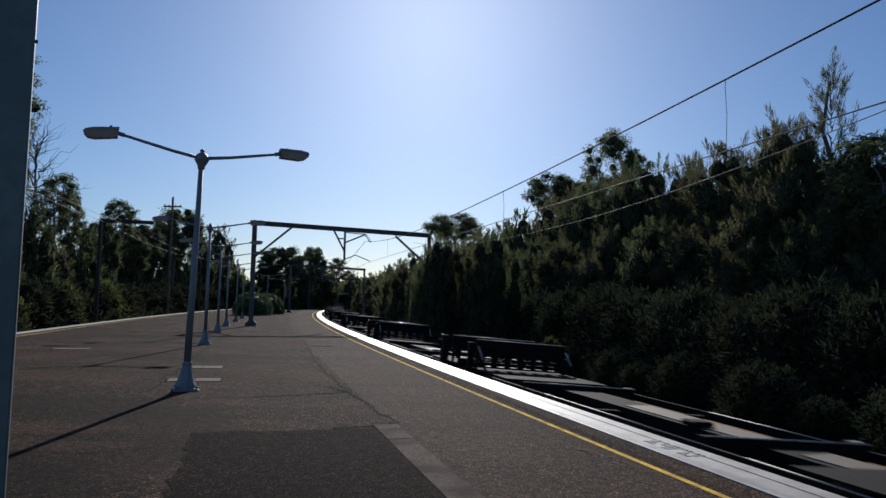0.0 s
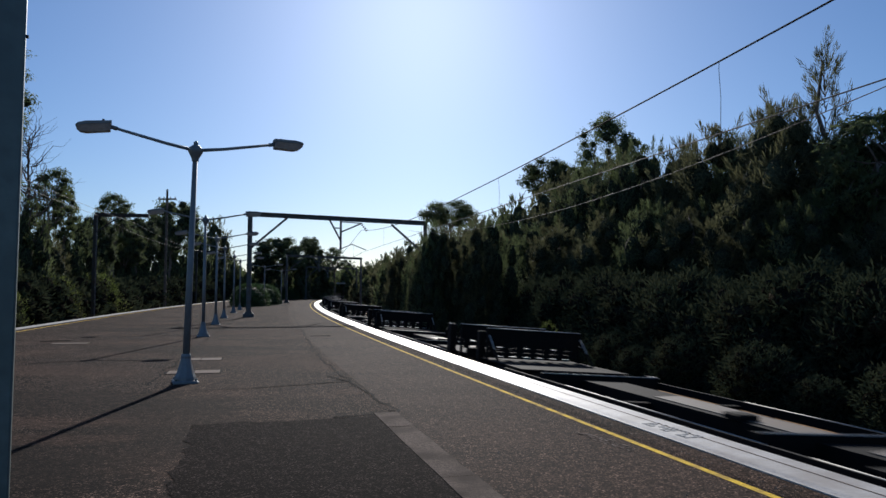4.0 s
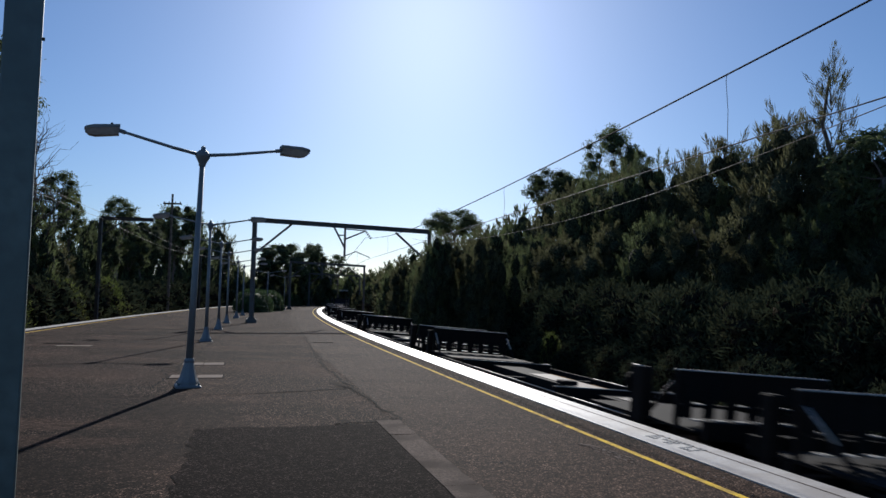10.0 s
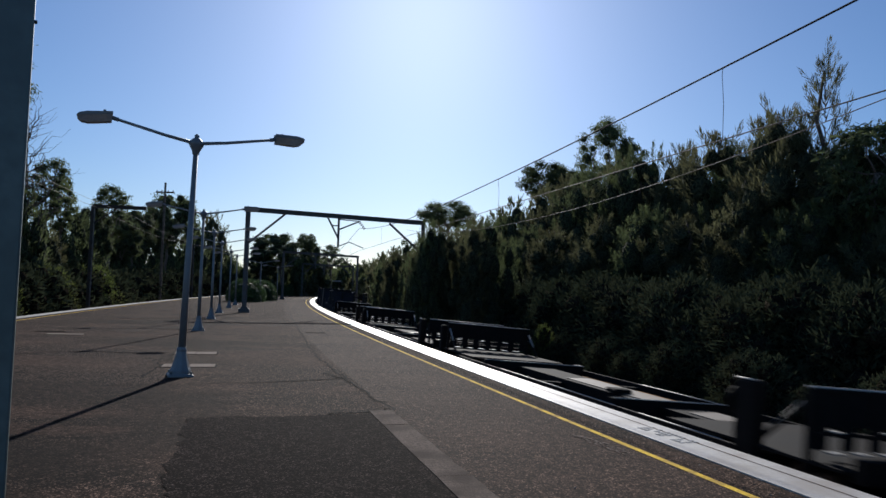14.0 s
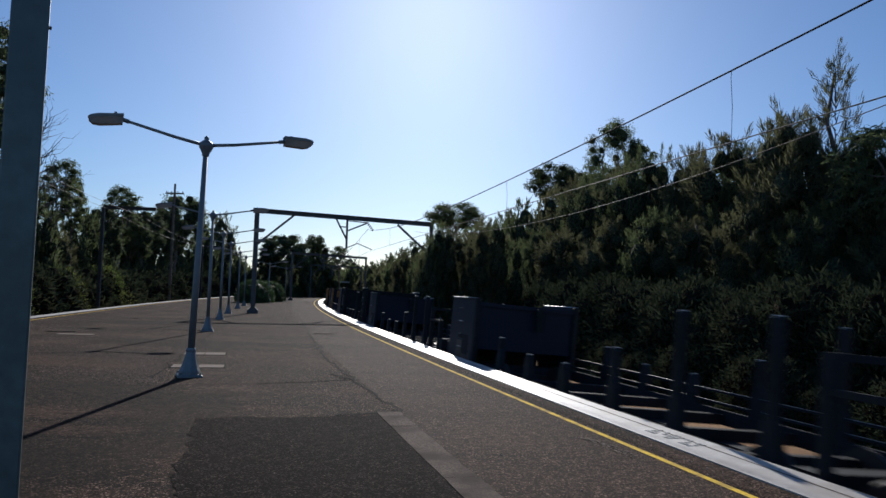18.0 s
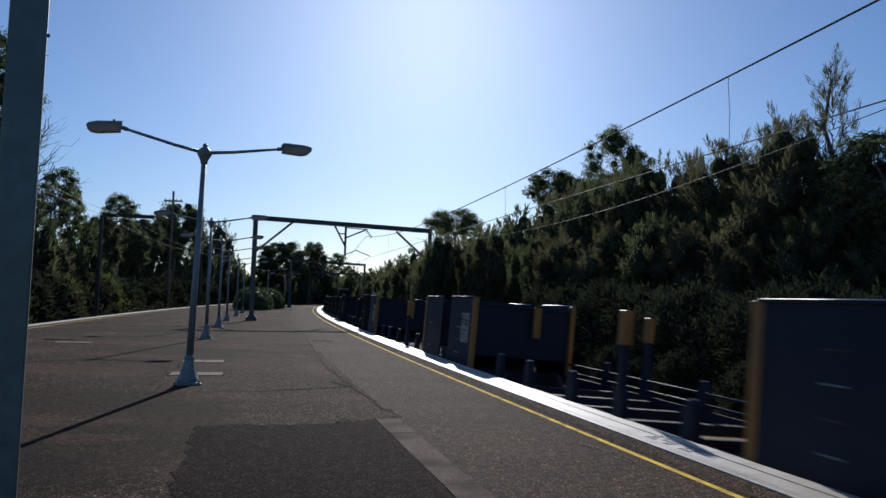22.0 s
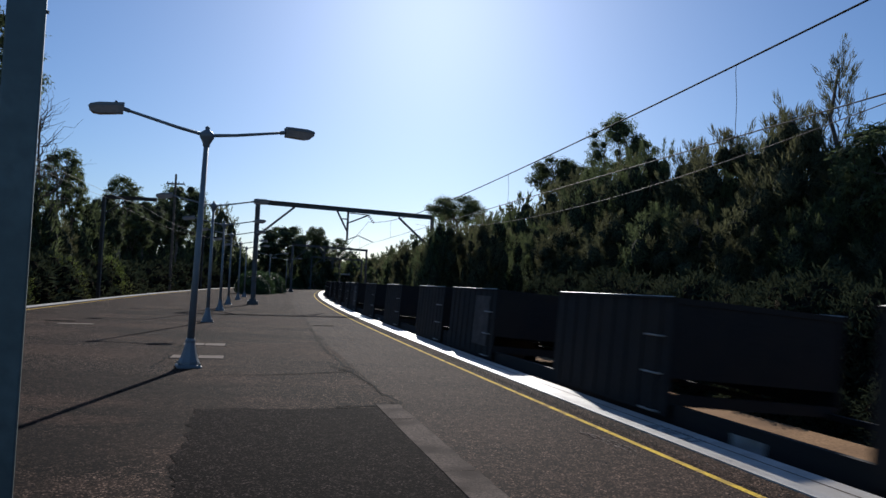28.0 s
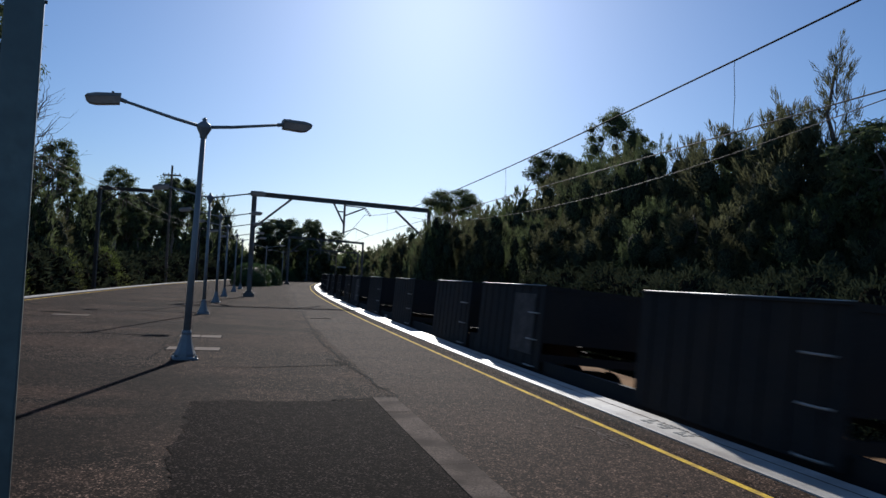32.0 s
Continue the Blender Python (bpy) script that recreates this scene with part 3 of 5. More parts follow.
# ---- the catenary: portals, masts and wires ----
def build_portal(y, o_left, o_right, top, mast_off):
    """A steel portal over the right-hand track, one foot on the platform."""
    t = thing("overhead_line_portal", "weathered steel portal frame carrying the overhead wires", "gantry", "overhead line portals")
    a, b = beside(y, o_left, 0), beside(y, o_right, 0)
    d = (b - a).normalized()

    def q(u, z):
        return (a.x + d.x * u, a.y + d.y * u, z)
    n = (b - a).length
    part("post", Shape().beam(q(0, 0.0), q(0, top), 0.24, 0.24), PORTAL, t)
    part("base_block", Shape().beam(q(-0.32, 0.12), q(0.32, 0.12), 0.6, 0.24).beam(q(-0.2, 0.3), q(0.2, 0.3), 0.38, 0.12), PORTAL, t)
    part("post", Shape().beam(q(n, -1.7), q(n, top - 0.32), 0.24, 0.24), PORTAL, t)
    bm = Shape()
    tilt = 0.32 / n
    for h in (0.12, -0.12):
        bm.beam(q(-0.1, top + h), q(n + 0.15, top + h - tilt * n), 0.24, 0.04)
    bm.beam(q(-0.1, top), q(n + 0.15, top - tilt * n), 0.05, 0.22)
    part("beam", bm, PORTAL, t)
    part("brace", Shape().beam(q(0.1, top - 2.05), q(2.2, top - 0.2), 0.12, 0.12), PORTAL, t)
    part("brace", Shape().beam(q(n - 0.1, top - 2.25), q(n - 2.2, top - 0.45), 0.12, 0.12), PORTAL, t)
    m = mast_off - o_left
    part("drop_post", Shape().beam(q(m - 0.6, top - 0.1), q(m - 0.6, top - 2.1), 0.12, 0.12), PORTAL, t)
    part("drop_brace", Shape().beam(q(m - 1.35, top - 0.15), q(m - 0.6, top - 1.55), 0.10, 0.10).beam(q(m - 1.0, top - 0.75), q(m - 0.6, top - 0.75), 0.07, 0.07), PORTAL, t)
    part("cantilever", Shape().tube([q(m - 0.6, top - 0.35), q(m + 0.75, top - 0.42)], 0.03).tube([q(m - 0.6, top - 1.0), q(m + 0.7, top - 0.42)], 0.045), PORTAL, t)
    ins = Shape()
    for k in range(4):
        ins.tube([q(m + 0.72 + 0.09 * k, top - 0.5 - 0.11 * k), q(m + 0.77 + 0.09 * k, top - 0.56 - 0.11 * k)], 0.075, 10)
    part("insulator", ins, PORCELAIN, t)
    part("registration_arm", Shape().tube([q(m - 0.6, top - 2.05), q(m + 0.1, top - 1.75), q(m + 1.0, top - 2.1)], 0.03), PORTAL, t)
    return t


def build_mast(y, off, reach, top):
    t = thing("overhead_line_mast", "dark steel cantilever mast beside the railway track", "mast", "overhead line masts")
    a, b = beside(y, off, 0), beside(y, off + reach, 0)
    part("post", Shape().beam((a.x, a.y, -1.7), (a.x, a.y, top), 0.24, 0.24), DARK_STEEL, t)
    part("beam", Shape().beam((a.x, a.y, top), (b.x, b.y, top), 0.2, 0.28), DARK_STEEL, t)
    c = a.lerp(b, 0.45)
    part("brace", Shape().beam((a.x, a.y, top - 1.4), (c.x, c.y, top - 0.1), 0.09, 0.09), DARK_STEEL, t)
    return t


def wire(name, pts, r, label, mat=None):
    ob = new(name, Shape().tube(pts, r, 6).mesh(name, mat or WIRE, True))
    return tagged(ob, label, "wire")


def span(y0, y1, off, z0, z1, sag, n=24, off1=None):
    out = []
    for k in range(n + 1):
        u = k / n
        o = off + ((off1 if off1 is not None else off) - off) * u
        out.append(beside(y0 + (y1 - y0) * u, o, z0 + (z1 - z0) * u - 4 * sag * u * (1 - u)))
    return out


build_portal(45.2, -5.55, 5.35, 6.28, 0.55)
build_portal(95.0, -4.2, 5.4, 6.2, 0.5)
build_portal(139.0, -4.2, 5.4, 6.2, 0.5)
build_mast(60.0, -WIDTH - 3.3, 3.9, 7.5)
build_mast(108.0, -WIDTH - 3.3, 3.9, 7.3)

def hung(name, y0, y1, off, low_y, low, left, right, r, label):
    """A wire that hangs lowest at low_y."""
    ys = np.linspace(y0, y1, 34)
    wire(name, [beside(y, off, low + (left if y < low_y else right) * (y - low_y) ** 2) for y in ys], r, label, STRAND if name == "messenger_wire" else None)


hung("messenger_wire", -14, 46.5, 1.4, 26.0, 4.58, 0.0011, 0.0023, 0.013, "dark stranded messenger wire over the track")
hung("contact_wire", -14, 46.5, 1.4, 10.0, 3.84, 0.0, 0.00018, 0.009, "copper contact wire over the track")
hung("feeder_wire", -14, 47.6, 4.7, 23.0, 4.24, 0.0037, 0.0024, 0.009, "bare feeder wire beside the track")
for y in (0.6, 9.7, 18.8, 27.9, 37.0):
    p = beside(y, 1.4)
    hi = 4.58 + (0.0011 if y < 26 else 0.0023) * (y - 26) ** 2
    lo = 3.84 + (0.00018 * (y - 10) ** 2 if y > 10 else 0)
    wire("dropper_wire", [(p.x, p.y, hi), (p.x - 0.01, p.y, hi - 0.1), (p.x + 0.012, p.y, (hi + lo) / 2), (p.x, p.y, lo)], 0.0045, "thin dropper wire between messenger and contact wire")
for y0, y1 in ((46.5, 96), (96, 140)):
    mid = (y0 + y1) / 2
    hung("messenger_wire", y0, y1, 1.4, mid, 4.75, 0.0013, 0.0013, 0.013, "dark stranded messenger wire over the track")
    hung("contact_wire", y0, y1, 1.4, mid, 4.0, 0.0001, 0.0001, 0.010, "copper contact wire over the track")
    for k in range(5):
        y = y0 + (y1 - y0) * (k + 0.5) / 5
        p = beside(y, 1.4)
        wire("dropper_wire", [(p.x, p.y, 4.75 + 0.0013 * (y - mid) ** 2), (p.x, p.y, 4.0 + 0.0001 * (y - mid) ** 2)], 0.0045, "thin dropper wire between messenger and contact wire")
for y0, y1 in ((8, 60), (60, 108)):
    wire("messenger_wire", span(y0, y1, -WIDTH - 3.0, 8.4 if y0 < 20 else 7.4, 7.4, 0.5), 0.011, "dark stranded messenger wire over the far track")
    wire("contact_wire", span(y0, y1, -WIDTH - 0.4, 6.9, 6.9, 0.35), 0.009, "copper contact wire over the far track")


# ---- pebbles and leaf litter along the platform edge ----
def build_litter():
    rng = np.random.default_rng(19)
    lit = Shape()
    for k in range(620):
        near = k % 3 < 2
        y = 3.0 + 27.0 * rng.uniform() ** 1.6
        o = rng.uniform(-0.95, -0.6) if near else -0.6 - 3.0 * rng.uniform() ** 1.7
        c = beside(y, o)
        r, hgt = rng.uniform(0.004, 0.013) * (1.5 if k % 11 == 0 else 1), rng.uniform(0.002, 0.008)
        a0, st = rng.uniform(0, 6.28), rng.uniform(0.5, 1.0)
        ring = [(c.x + r * math.cos(a0 + a), c.y + r * st * math.sin(a0 + a)) for a in (0, 1.3, 2.4, 3.6, 5.0)]
        lit.add([(x, y2, 0.003) for x, y2 in ring] + [(c.x + (x - c.x) * 0.6, c.y + (y2 - c.y) * 0.6, 0.005 + hgt) for x, y2 in ring],
                [(5, 6, 7, 8, 9)] + [(i, (i + 1) % 5, (i + 1) % 5 + 5, i + 5) for i in range(5)])
    ob = new("pebble_litter", lit.mesh("pebble_litter", LITTER))
    tagged(ob, "loose pebbles and dry leaf litter on the platform", "litter", kind="stuff")


build_litter()


# ---- platform lamps ----
def build_lamp():
    t = thing("platform_lamp", "grey twin-arm platform lamp post with flared base", "lamp post", "platform lamps")
    part("foot_plate", Shape().box(-0.21, 0.21, -0.21, 0.21, 0.0, 0.05, 0.02), STEEL_GREY, t)
    for bx in (-0.165, 0.165):
        for by in (-0.165, 0.165):
            part("anchor_bolt", Shape().tube([(bx, by, 0.05), (bx, by, 0.085)], 0.022, 6), GALV, t)
    prof = [(0.05, 0.185), (0.10, 0.18), (0.16, 0.150), (0.30, 0.108), (0.42, 0.082), (0.46, 0.088), (0.5, 0.075)]
    part("flared_base", Shape().tube([(0, 0, z) for z, r in prof], [r for z, r in prof], 8), STEEL_GREY, t)
    part("pole", Shape().tube([(0, 0, 0.5), (0, 0, 1.8), (0, 0, 4.0)], [0.062, 0.055, 0.043], 14), STEEL_GREY, t, smooth=True)
    hub = [(3.88, 0.048), (3.90, 0.062), (3.93, 0.062), (3.98, 0.085), (4.05, 0.125), (4.10, 0.13), (4.14, 0.10), (4.17, 0.065), (4.19, 0.035), (4.22, 0.045), (4.24, 0.03), (4.26, 0.0)]
    part("hub", Shape().tube([(0, 0, z) for z, r in hub], [max(r, 0.002) for z, r in hub], 12), STEEL_GREY, t, smooth=True)
    for d in (-1, 1):
        part("arm", Shape().tube([(d * 0.05, 0, 4.09), (d * 0.5, 0, 4.16), (d * 1.45, 0, 4.355)], [0.032, 0.028, 0.024], 10), STEEL_GREY, t, smooth=True)
        droop = 0.16 if d < 0 else 0.0
        bowl = [(1.38, -0.095), (1.74, -0.10), (1.84, -0.075), (1.90, -0.015), (1.905, 0.03), (1.38, 0.03)]
        cover = [(1.37, 0.03), (1.915, 0.03), (1.88, 0.065), (1.76, 0.085), (1.37, 0.075)]
        h = part("lamp_head", Shape().extrude([(d * x, 4.36 + z - droop * (x - 1.38)) for x, z in cover], "y", -0.10, 0.10), STEEL_GREY, t)
        part("glass", Shape().extrude([(d * x, 4.358 + z - droop * (x - 1.38)) for x, z in bowl], "y", -0.09, 0.09), LENS, h, "cloudy lamp glass")
        part("lid_clip", Shape().box(d * 1.5 - 0.02, d * 1.5 + 0.02, -0.03, 0.03, 4.435, 4.458), DARK_STEEL, h)
        part("clamp", Shape().tube([(d * 1.28, 0, 4.32), (d * 1.42, 0, 4.352)], 0.036, 10), STEEL_GREY, t)
    return t


LAMPS = [(-4.42, 12.72, 25), (-8.22, 25.37, 20), (-10.58, 34.44, 16), (-12.55, 42.4, 14), (-14.85, 52.5, 12), (-16.6, 60.5, 12), (-18.3, 76.0, 10), (-20.0, 92.0, 8)]
first = build_lamp()
first.matrix_basis = pose(LAMPS[0][0], LAMPS[0][1], 0, 0, 1.3, 0) @ pose(0, 0, 0, 0, 0, LAMPS[0][2])
for x, y, a in LAMPS[1:]:
    copy_thing(first, pose(x, y, 0, 0, 0, a))

# the canopy column beside the camera
col = thing("canopy_column", "square galvanised steel column standing on the platform", "column", at=pose(-1.845, 3.02, 0, 0, 0, 29))
part("shaft", Shape().box(-0.072, 0.072, -0.072, 0.072, 0.02, 4.6, 0.008), GALV, col)
part("foot_plate", Shape().box(-0.12, 0.12, -0.12, 0.12, 0, 0.02), GALV, col)
part("bolt", Shape().tube([(0.072, -0.04, 2.68), (0.083, -0.04, 2.68)], 0.008, 8), DARK_STEEL, col)


# ---- plants ----
def leaf_mesh(name, pos, way, length, width, mat, seed, face=None):
    """Narrow leaf blades; face: the way that each blade's flat side turns, more or less."""
    rng = np.random.default_rng(seed)
    n = len(pos)
    way = way / np.maximum(1e-6, np.linalg.norm(way, axis=1))[:, None]
    toward_light = rng.normal(size=(n, 3)) if face is None else face + 0.45 * rng.normal(size=(n, 3))
    side = np.cross(way, toward_light)
    side /= np.maximum(1e-6, np.linalg.norm(side, axis=1))[:, None]
    ln = (length * rng.uniform(0.6, 1.4, n))[:, None]
    wd = (width * rng.uniform(0.6, 1.4, n))[:, None]
    v = np.stack([pos, pos + way * ln * 0.5 + side * wd * 0.5, pos + way * ln, pos + way * ln * 0.5 - side * wd * 0.5], 1).reshape(-1, 3)
    me = bpy.data.meshes.new(name)
    me.vertices.add(4 * n)
    me.vertices.foreach_set("co", v.astype(np.float32).ravel())
    me.loops.add(4 * n)
    me.loops.foreach_set("vertex_index", np.arange(4 * n, dtype=np.int32))
    me.polygons.add(n)
    me.polygons.foreach_set("loop_start", np.arange(0, 4 * n, 4, dtype=np.int32))
    me.materials.append(mat)
    me.update(calc_edges=True)
    me.validate()
    return me


def limb(shape, rng, a, b, r0, r1, bend=0.12, n=5):
    a, b = Vector(a), Vector(b)
    ln = (b - a).length
    pts = []
    for k in range(n + 1):
        u = k / n
        p = a.lerp(b, u)
        if 0 < k < n:
            p = p + Vector(rng.normal(size=3)) * ln * bend * 0.3
        pts.append(p)
    shape.tube(pts, [r0 + (r1 - r0) * k / n for k in range(n + 1)], 7)
    return pts


def inner_mass(t, lumps, fill, mat, seed, fine=8):
    """The close-grown inside of a crown: uneven lumps, coloured dark for the shade there, that let no light through."""
    s = Shape()
    for k, (c, r) in enumerate(lumps):
        rows = []
        for e in np.linspace(-math.pi / 2, math.pi / 2, fine):
            row = []
            for a in np.linspace(0, 2 * math.pi, fine + 3)[:-1]:
                d = Vector((math.cos(a) * math.cos(e), math.sin(a) * math.cos(e), math.sin(e)))
                f = fill * (1 + 0.30 * noise.noise(d * 1.9 + Vector((k * 3.1, seed, 0))) + 0.16 * noise.noise(d * 5.0 + Vector((0, k * 2.3, seed))))
                row.append((c[0] + d.x * r[0] * f, c[1] + d.y * r[1] * f, c[2] + d.z * r[2] * f))
            rows.append(row + row[:1])
        s.sheet(rows)
    return part("inner_crown", s, mat, t, smooth=True)


def leafage(lumps, per, droop, out, rng):
    """Blades on the outside of the lumps that no other lump covers: places, ways and the sides that they turn outwards."""
    pos, way, face = [], [], []
    centres, radii = np.array([c for c, r in lumps]), np.array([r for c, r in lumps])
    for k, (c, r) in enumerate(lumps):
        area = 4 * math.pi * ((r[0] * r[2]) ** 1.6 * 2 / 3 + (r[0] * r[0]) ** 1.6 / 3) ** (1 / 1.6)
        m = int(per * area)
        d = rng.normal(size=(m, 3))
        d /= np.linalg.norm(d, axis=1)[:, None]
        bump = 1 + 0.22 * np.sin(3.1 * d[:, 0] + k) * np.cos(3.7 * d[:, 2] - 2 * k) + 0.12 * np.sin(9 * d[:, 1] + 2 * k)
        p = np.array(c) + d * (bump * (0.62 + 0.50 * rng.uniform(0, 1, m) ** 1.1))[:, None] * np.array(r)
        q = (((p[:, None, :] - centres[None]) / radii[None]) ** 2).sum(2)
        q[:, k] = 9
        keep = q.min(1) > 0.45
        pos.append(p[keep])
        face.append(d[keep])
        way.append(d[keep] * out + rng.normal(size=(int(keep.sum()), 3)) * 0.45 + np.array([0, 0, droop]))
    return pos, way, face


def shoots(pos, way, face, roots, rng, long, blades):
    """Thin upright shoots: blades set round a leaning stem."""
    for root, lean in roots:
        ln = long * rng.uniform(0.5, 1.3)
        axis = np.array(lean) + rng.normal(size=3) * 0.16
        axis /= np.linalg.norm(axis)
        s = rng.uniform(0, 1, blades)
        w = axis[None] * 1.0 + rng.normal(size=(blades, 3)) * (0.42 * (1.1 - s))[:, None]
        pos.append(np.array(root) + axis[None] * (s * ln)[:, None] + rng.normal(size=(blades, 3)) * 0.05)
        way.append(w)
        face.append(rng.normal(size=(blades, 3)))


def finish(t, lumps, fill, style, mat, seed, wood, blade, inside=None, fine=8):
    pos, way, face = style
    part("trunk", wood, BARK, t, smooth=True)
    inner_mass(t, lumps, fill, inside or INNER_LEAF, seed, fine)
    cr = new("crown", leaf_mesh("crown", np.concatenate(pos), np.concatenate(way), blade[0], blade[1], mat, seed + 7, np.concatenate(face)))
    cr.parent = t
    return t


def build_sheoak(height, spread, seed, per, mat, label, spire=False, blade=(0.30, 0.026), sprays=48):
    """A she-oak: upright plumes round a straight stem, feathery shoots at the top; spire: open above, with single shoots."""
    rng = np.random.default_rng(seed)
    t = thing("tree", label, "tree", "trees beside the railway")
    wood, lumps, roots = Shape(), [], []
    lean = rng.normal(size=2) * 0.02 * height
    r0 = height * 0.014 + 0.03
    limb(wood, rng, (0, 0, -0.3), (lean[0], lean[1], height * 0.94), r0, r0 * 0.2, 0.05, 7)
    count = 30
    for k in range(count):
        u = (k + rng.uniform(0, 0.8)) / count
        z = height * (0.05 + 0.84 * u) * (0.72 if spire else 1)
        reach = spread * 0.5 * min(1.0, 0.62 + 1.4 * u) * (1 - u ** 4.0) ** 0.6 + 0.05
        rx = spread * rng.uniform(0.13, 0.21) * (1 - 0.35 * u)
        rz = min(rx * rng.uniform(1.3, 2.2), height * 0.97 - z)
        a = k * 2.399963 + rng.normal() * 0.4
        q = max(0.0, reach - rx) * rng.uniform(0.55, 1.05)
        c = (math.cos(a) * q + lean[0] * u, math.sin(a) * q + lean[1] * u, z)
        lumps.append((c, (rx, rx, max(0.35, rz))))
        if k % 2 == 0:
            limb(wood, rng, (lean[0] * u, lean[1] * u, max(0.3, z - q * 0.9)), c, r0 * 0.35 * (1.1 - 0.7 * u), 0.012, 0.15, 4)
        if u > 0.25:
            for j in range(3 if u < 0.7 else 4):
                b = rng.uniform(0, 2 * math.pi)
                roots.append(((c[0] + math.cos(b) * rx * 0.6, c[1] + math.sin(b) * rx * 0.6, c[2] + rz * 0.62), (math.cos(b) * 0.3, math.sin(b) * 0.3, 1.0)))
    # the heart of the crown
    for k in range(6):
        u = (k + 0.5) / 6
        lumps.append(((lean[0] * u, lean[1] * u, height * (0.08 + 0.66 * u) * (0.72 if spire else 1)), (spread * 0.27 * (1 - 0.45 * u ** 2), spread * 0.27 * (1 - 0.45 * u ** 2), height * 0.13)))
    style = leafage(lumps, per, 0.75, 0.45, rng)
    shoots(*style, roots, rng, 0.065 * height, sprays)
    if spire:
        for k in range(28):
            u = (k + rng.uniform()) / 28
            z, a = height * (0.55 + 0.40 * u), k * 2.399963
            q = spread * 0.30 * (1.02 - u) * rng.uniform(0.5, 1.1)
            tip = (math.cos(a) * q + lean[0], math.sin(a) * q + lean[1], z)
            limb(wood, rng, (lean[0] * 0.9, lean[1] * 0.9, z - 0.7), tip, 0.025, 0.008, 0.1, 3)
            shoots(*style, [(tip, (math.cos(a) * 0.3, math.sin(a) * 0.3, 1))] * 2, rng, 0.075 * height, 46)
    return finish(t, lumps, 0.60, style, mat, seed, wood, blade, None, 8 if sprays > 20 else 6)


def build_gum(height, wide, deep, clumps, seed, per, mat, label, fill=0.52, flat=0.72):
    """A gum tree: bare forking limbs and rounded clumps of hanging leaves round the outside of the crown."""
    rng = np.random.default_rng(seed)
    t = thing("tree", label, "tree", "trees beside the railway")
    wood, lumps, arms = Shape(), [], []
    fork = Vector((rng.normal() * 0.02 * height, rng.normal() * 0.02 * height, height - deep * 0.95))
    r = height * 0.013 + 0.03
    limb(wood, rng, (0, 0, -0.3), fork, r, r * 0.7, 0.05, 7)
    for k in range(5):
        a = k * 2 * math.pi / 5 + rng.normal() * 0.3
        tip = Vector((math.cos(a) * wide * 0.2, math.sin(a) * wide * 0.2, height - deep * rng.uniform(0.4, 0.6)))
        limb(wood, rng, fork, tip, r * 0.55, r * 0.25, 0.1, 5)
        arms.append(tip)
    for k in range(clumps):
        u = -0.75 + 1.7 * (k + 0.5) / clumps
        a = k * 2.399963 + rng.normal() * 0.3
        out = math.sqrt(max(0.02, 1 - min(1, u * u))) * rng.uniform(0.55, 1.1)
        rx = wide * rng.uniform(0.085, 0.16)
        rz = min(flat * rx, deep * 0.3)
        c = (math.cos(a) * out * (wide / 2 - rx * 0.8), math.sin(a) * out * (wide / 2 - rx * 0.8), height - deep / 2 + u * (deep / 2 - rz * 0.6))
        arm = min(arms, key=lambda q: (q - Vector(c)).length)
        limb(wood, rng, arm, c, r * 0.22, 0.014, 0.18, 4)
        lumps.append((c, (rx, rx, rz)))
        for j in range(3):
            b, g = rng.uniform(0, 2 * math.pi), rng.uniform(0.3, 0.6)
            lumps.append(((c[0] + math.cos(b) * rx * 0.9, c[1] + math.sin(b) * rx * 0.9, c[2] + rz * rng.uniform(-0.3, 0.7)), (rx * g, rx * g, rz * g)))
    style = leafage(lumps, per, -0.55, 0.3, rng)
    return finish(t, lumps[::4], fill, style, mat, seed, wood, (0.25, 0.075))


def build_bush(height, spread, seed, per, mat, label, blade):
    """A shrub with foliage down to the ground."""
    rng = np.random.default_rng(seed)
    t = thing("bush", label, "bush", "shrubs beside the railway")
    wood, lumps, roots = Shape(), [], []
    for k in range(5):
        a = k * 1.26
        limb(wood, rng, (0.12 * math.cos(a), 0.12 * math.sin(a), -0.2), (spread * 0.25 * math.cos(a), spread * 0.25 * math.sin(a), height * 0.6), 0.05, 0.015, 0.15, 3)
    for k in range(20):
        u = (k + 0.5) / 20
        a = k * 2.399963
        rx = spread * rng.uniform(0.11, 0.19)
        q = (spread * 0.5 - rx) * math.sqrt(max(0.02, 1 - u ** 2.2)) * rng.uniform(0.7, 1.05)
        z = height * (0.06 + 0.74 * u)
        lumps.append(((math.cos(a) * q, math.sin(a) * q, z), (rx, rx, min(rx * rng.uniform(0.7, 1.1), height - z))))
        if u > 0.4:
            roots.append(((math.cos(a) * q, math.sin(a) * q, z + rx * 0.5), (0.3 * math.cos(a), 0.3 * math.sin(a), 1.0)))
    lumps.append(((0, 0, height * 0.3), (spread * 0.33, spread * 0.33, height * 0.42)))
    style = leafage(lumps, per, 0.35, 0.6, rng)
    shoots(*style, roots, rng, 0.12 * height, 16)
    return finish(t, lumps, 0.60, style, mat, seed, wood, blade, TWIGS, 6)


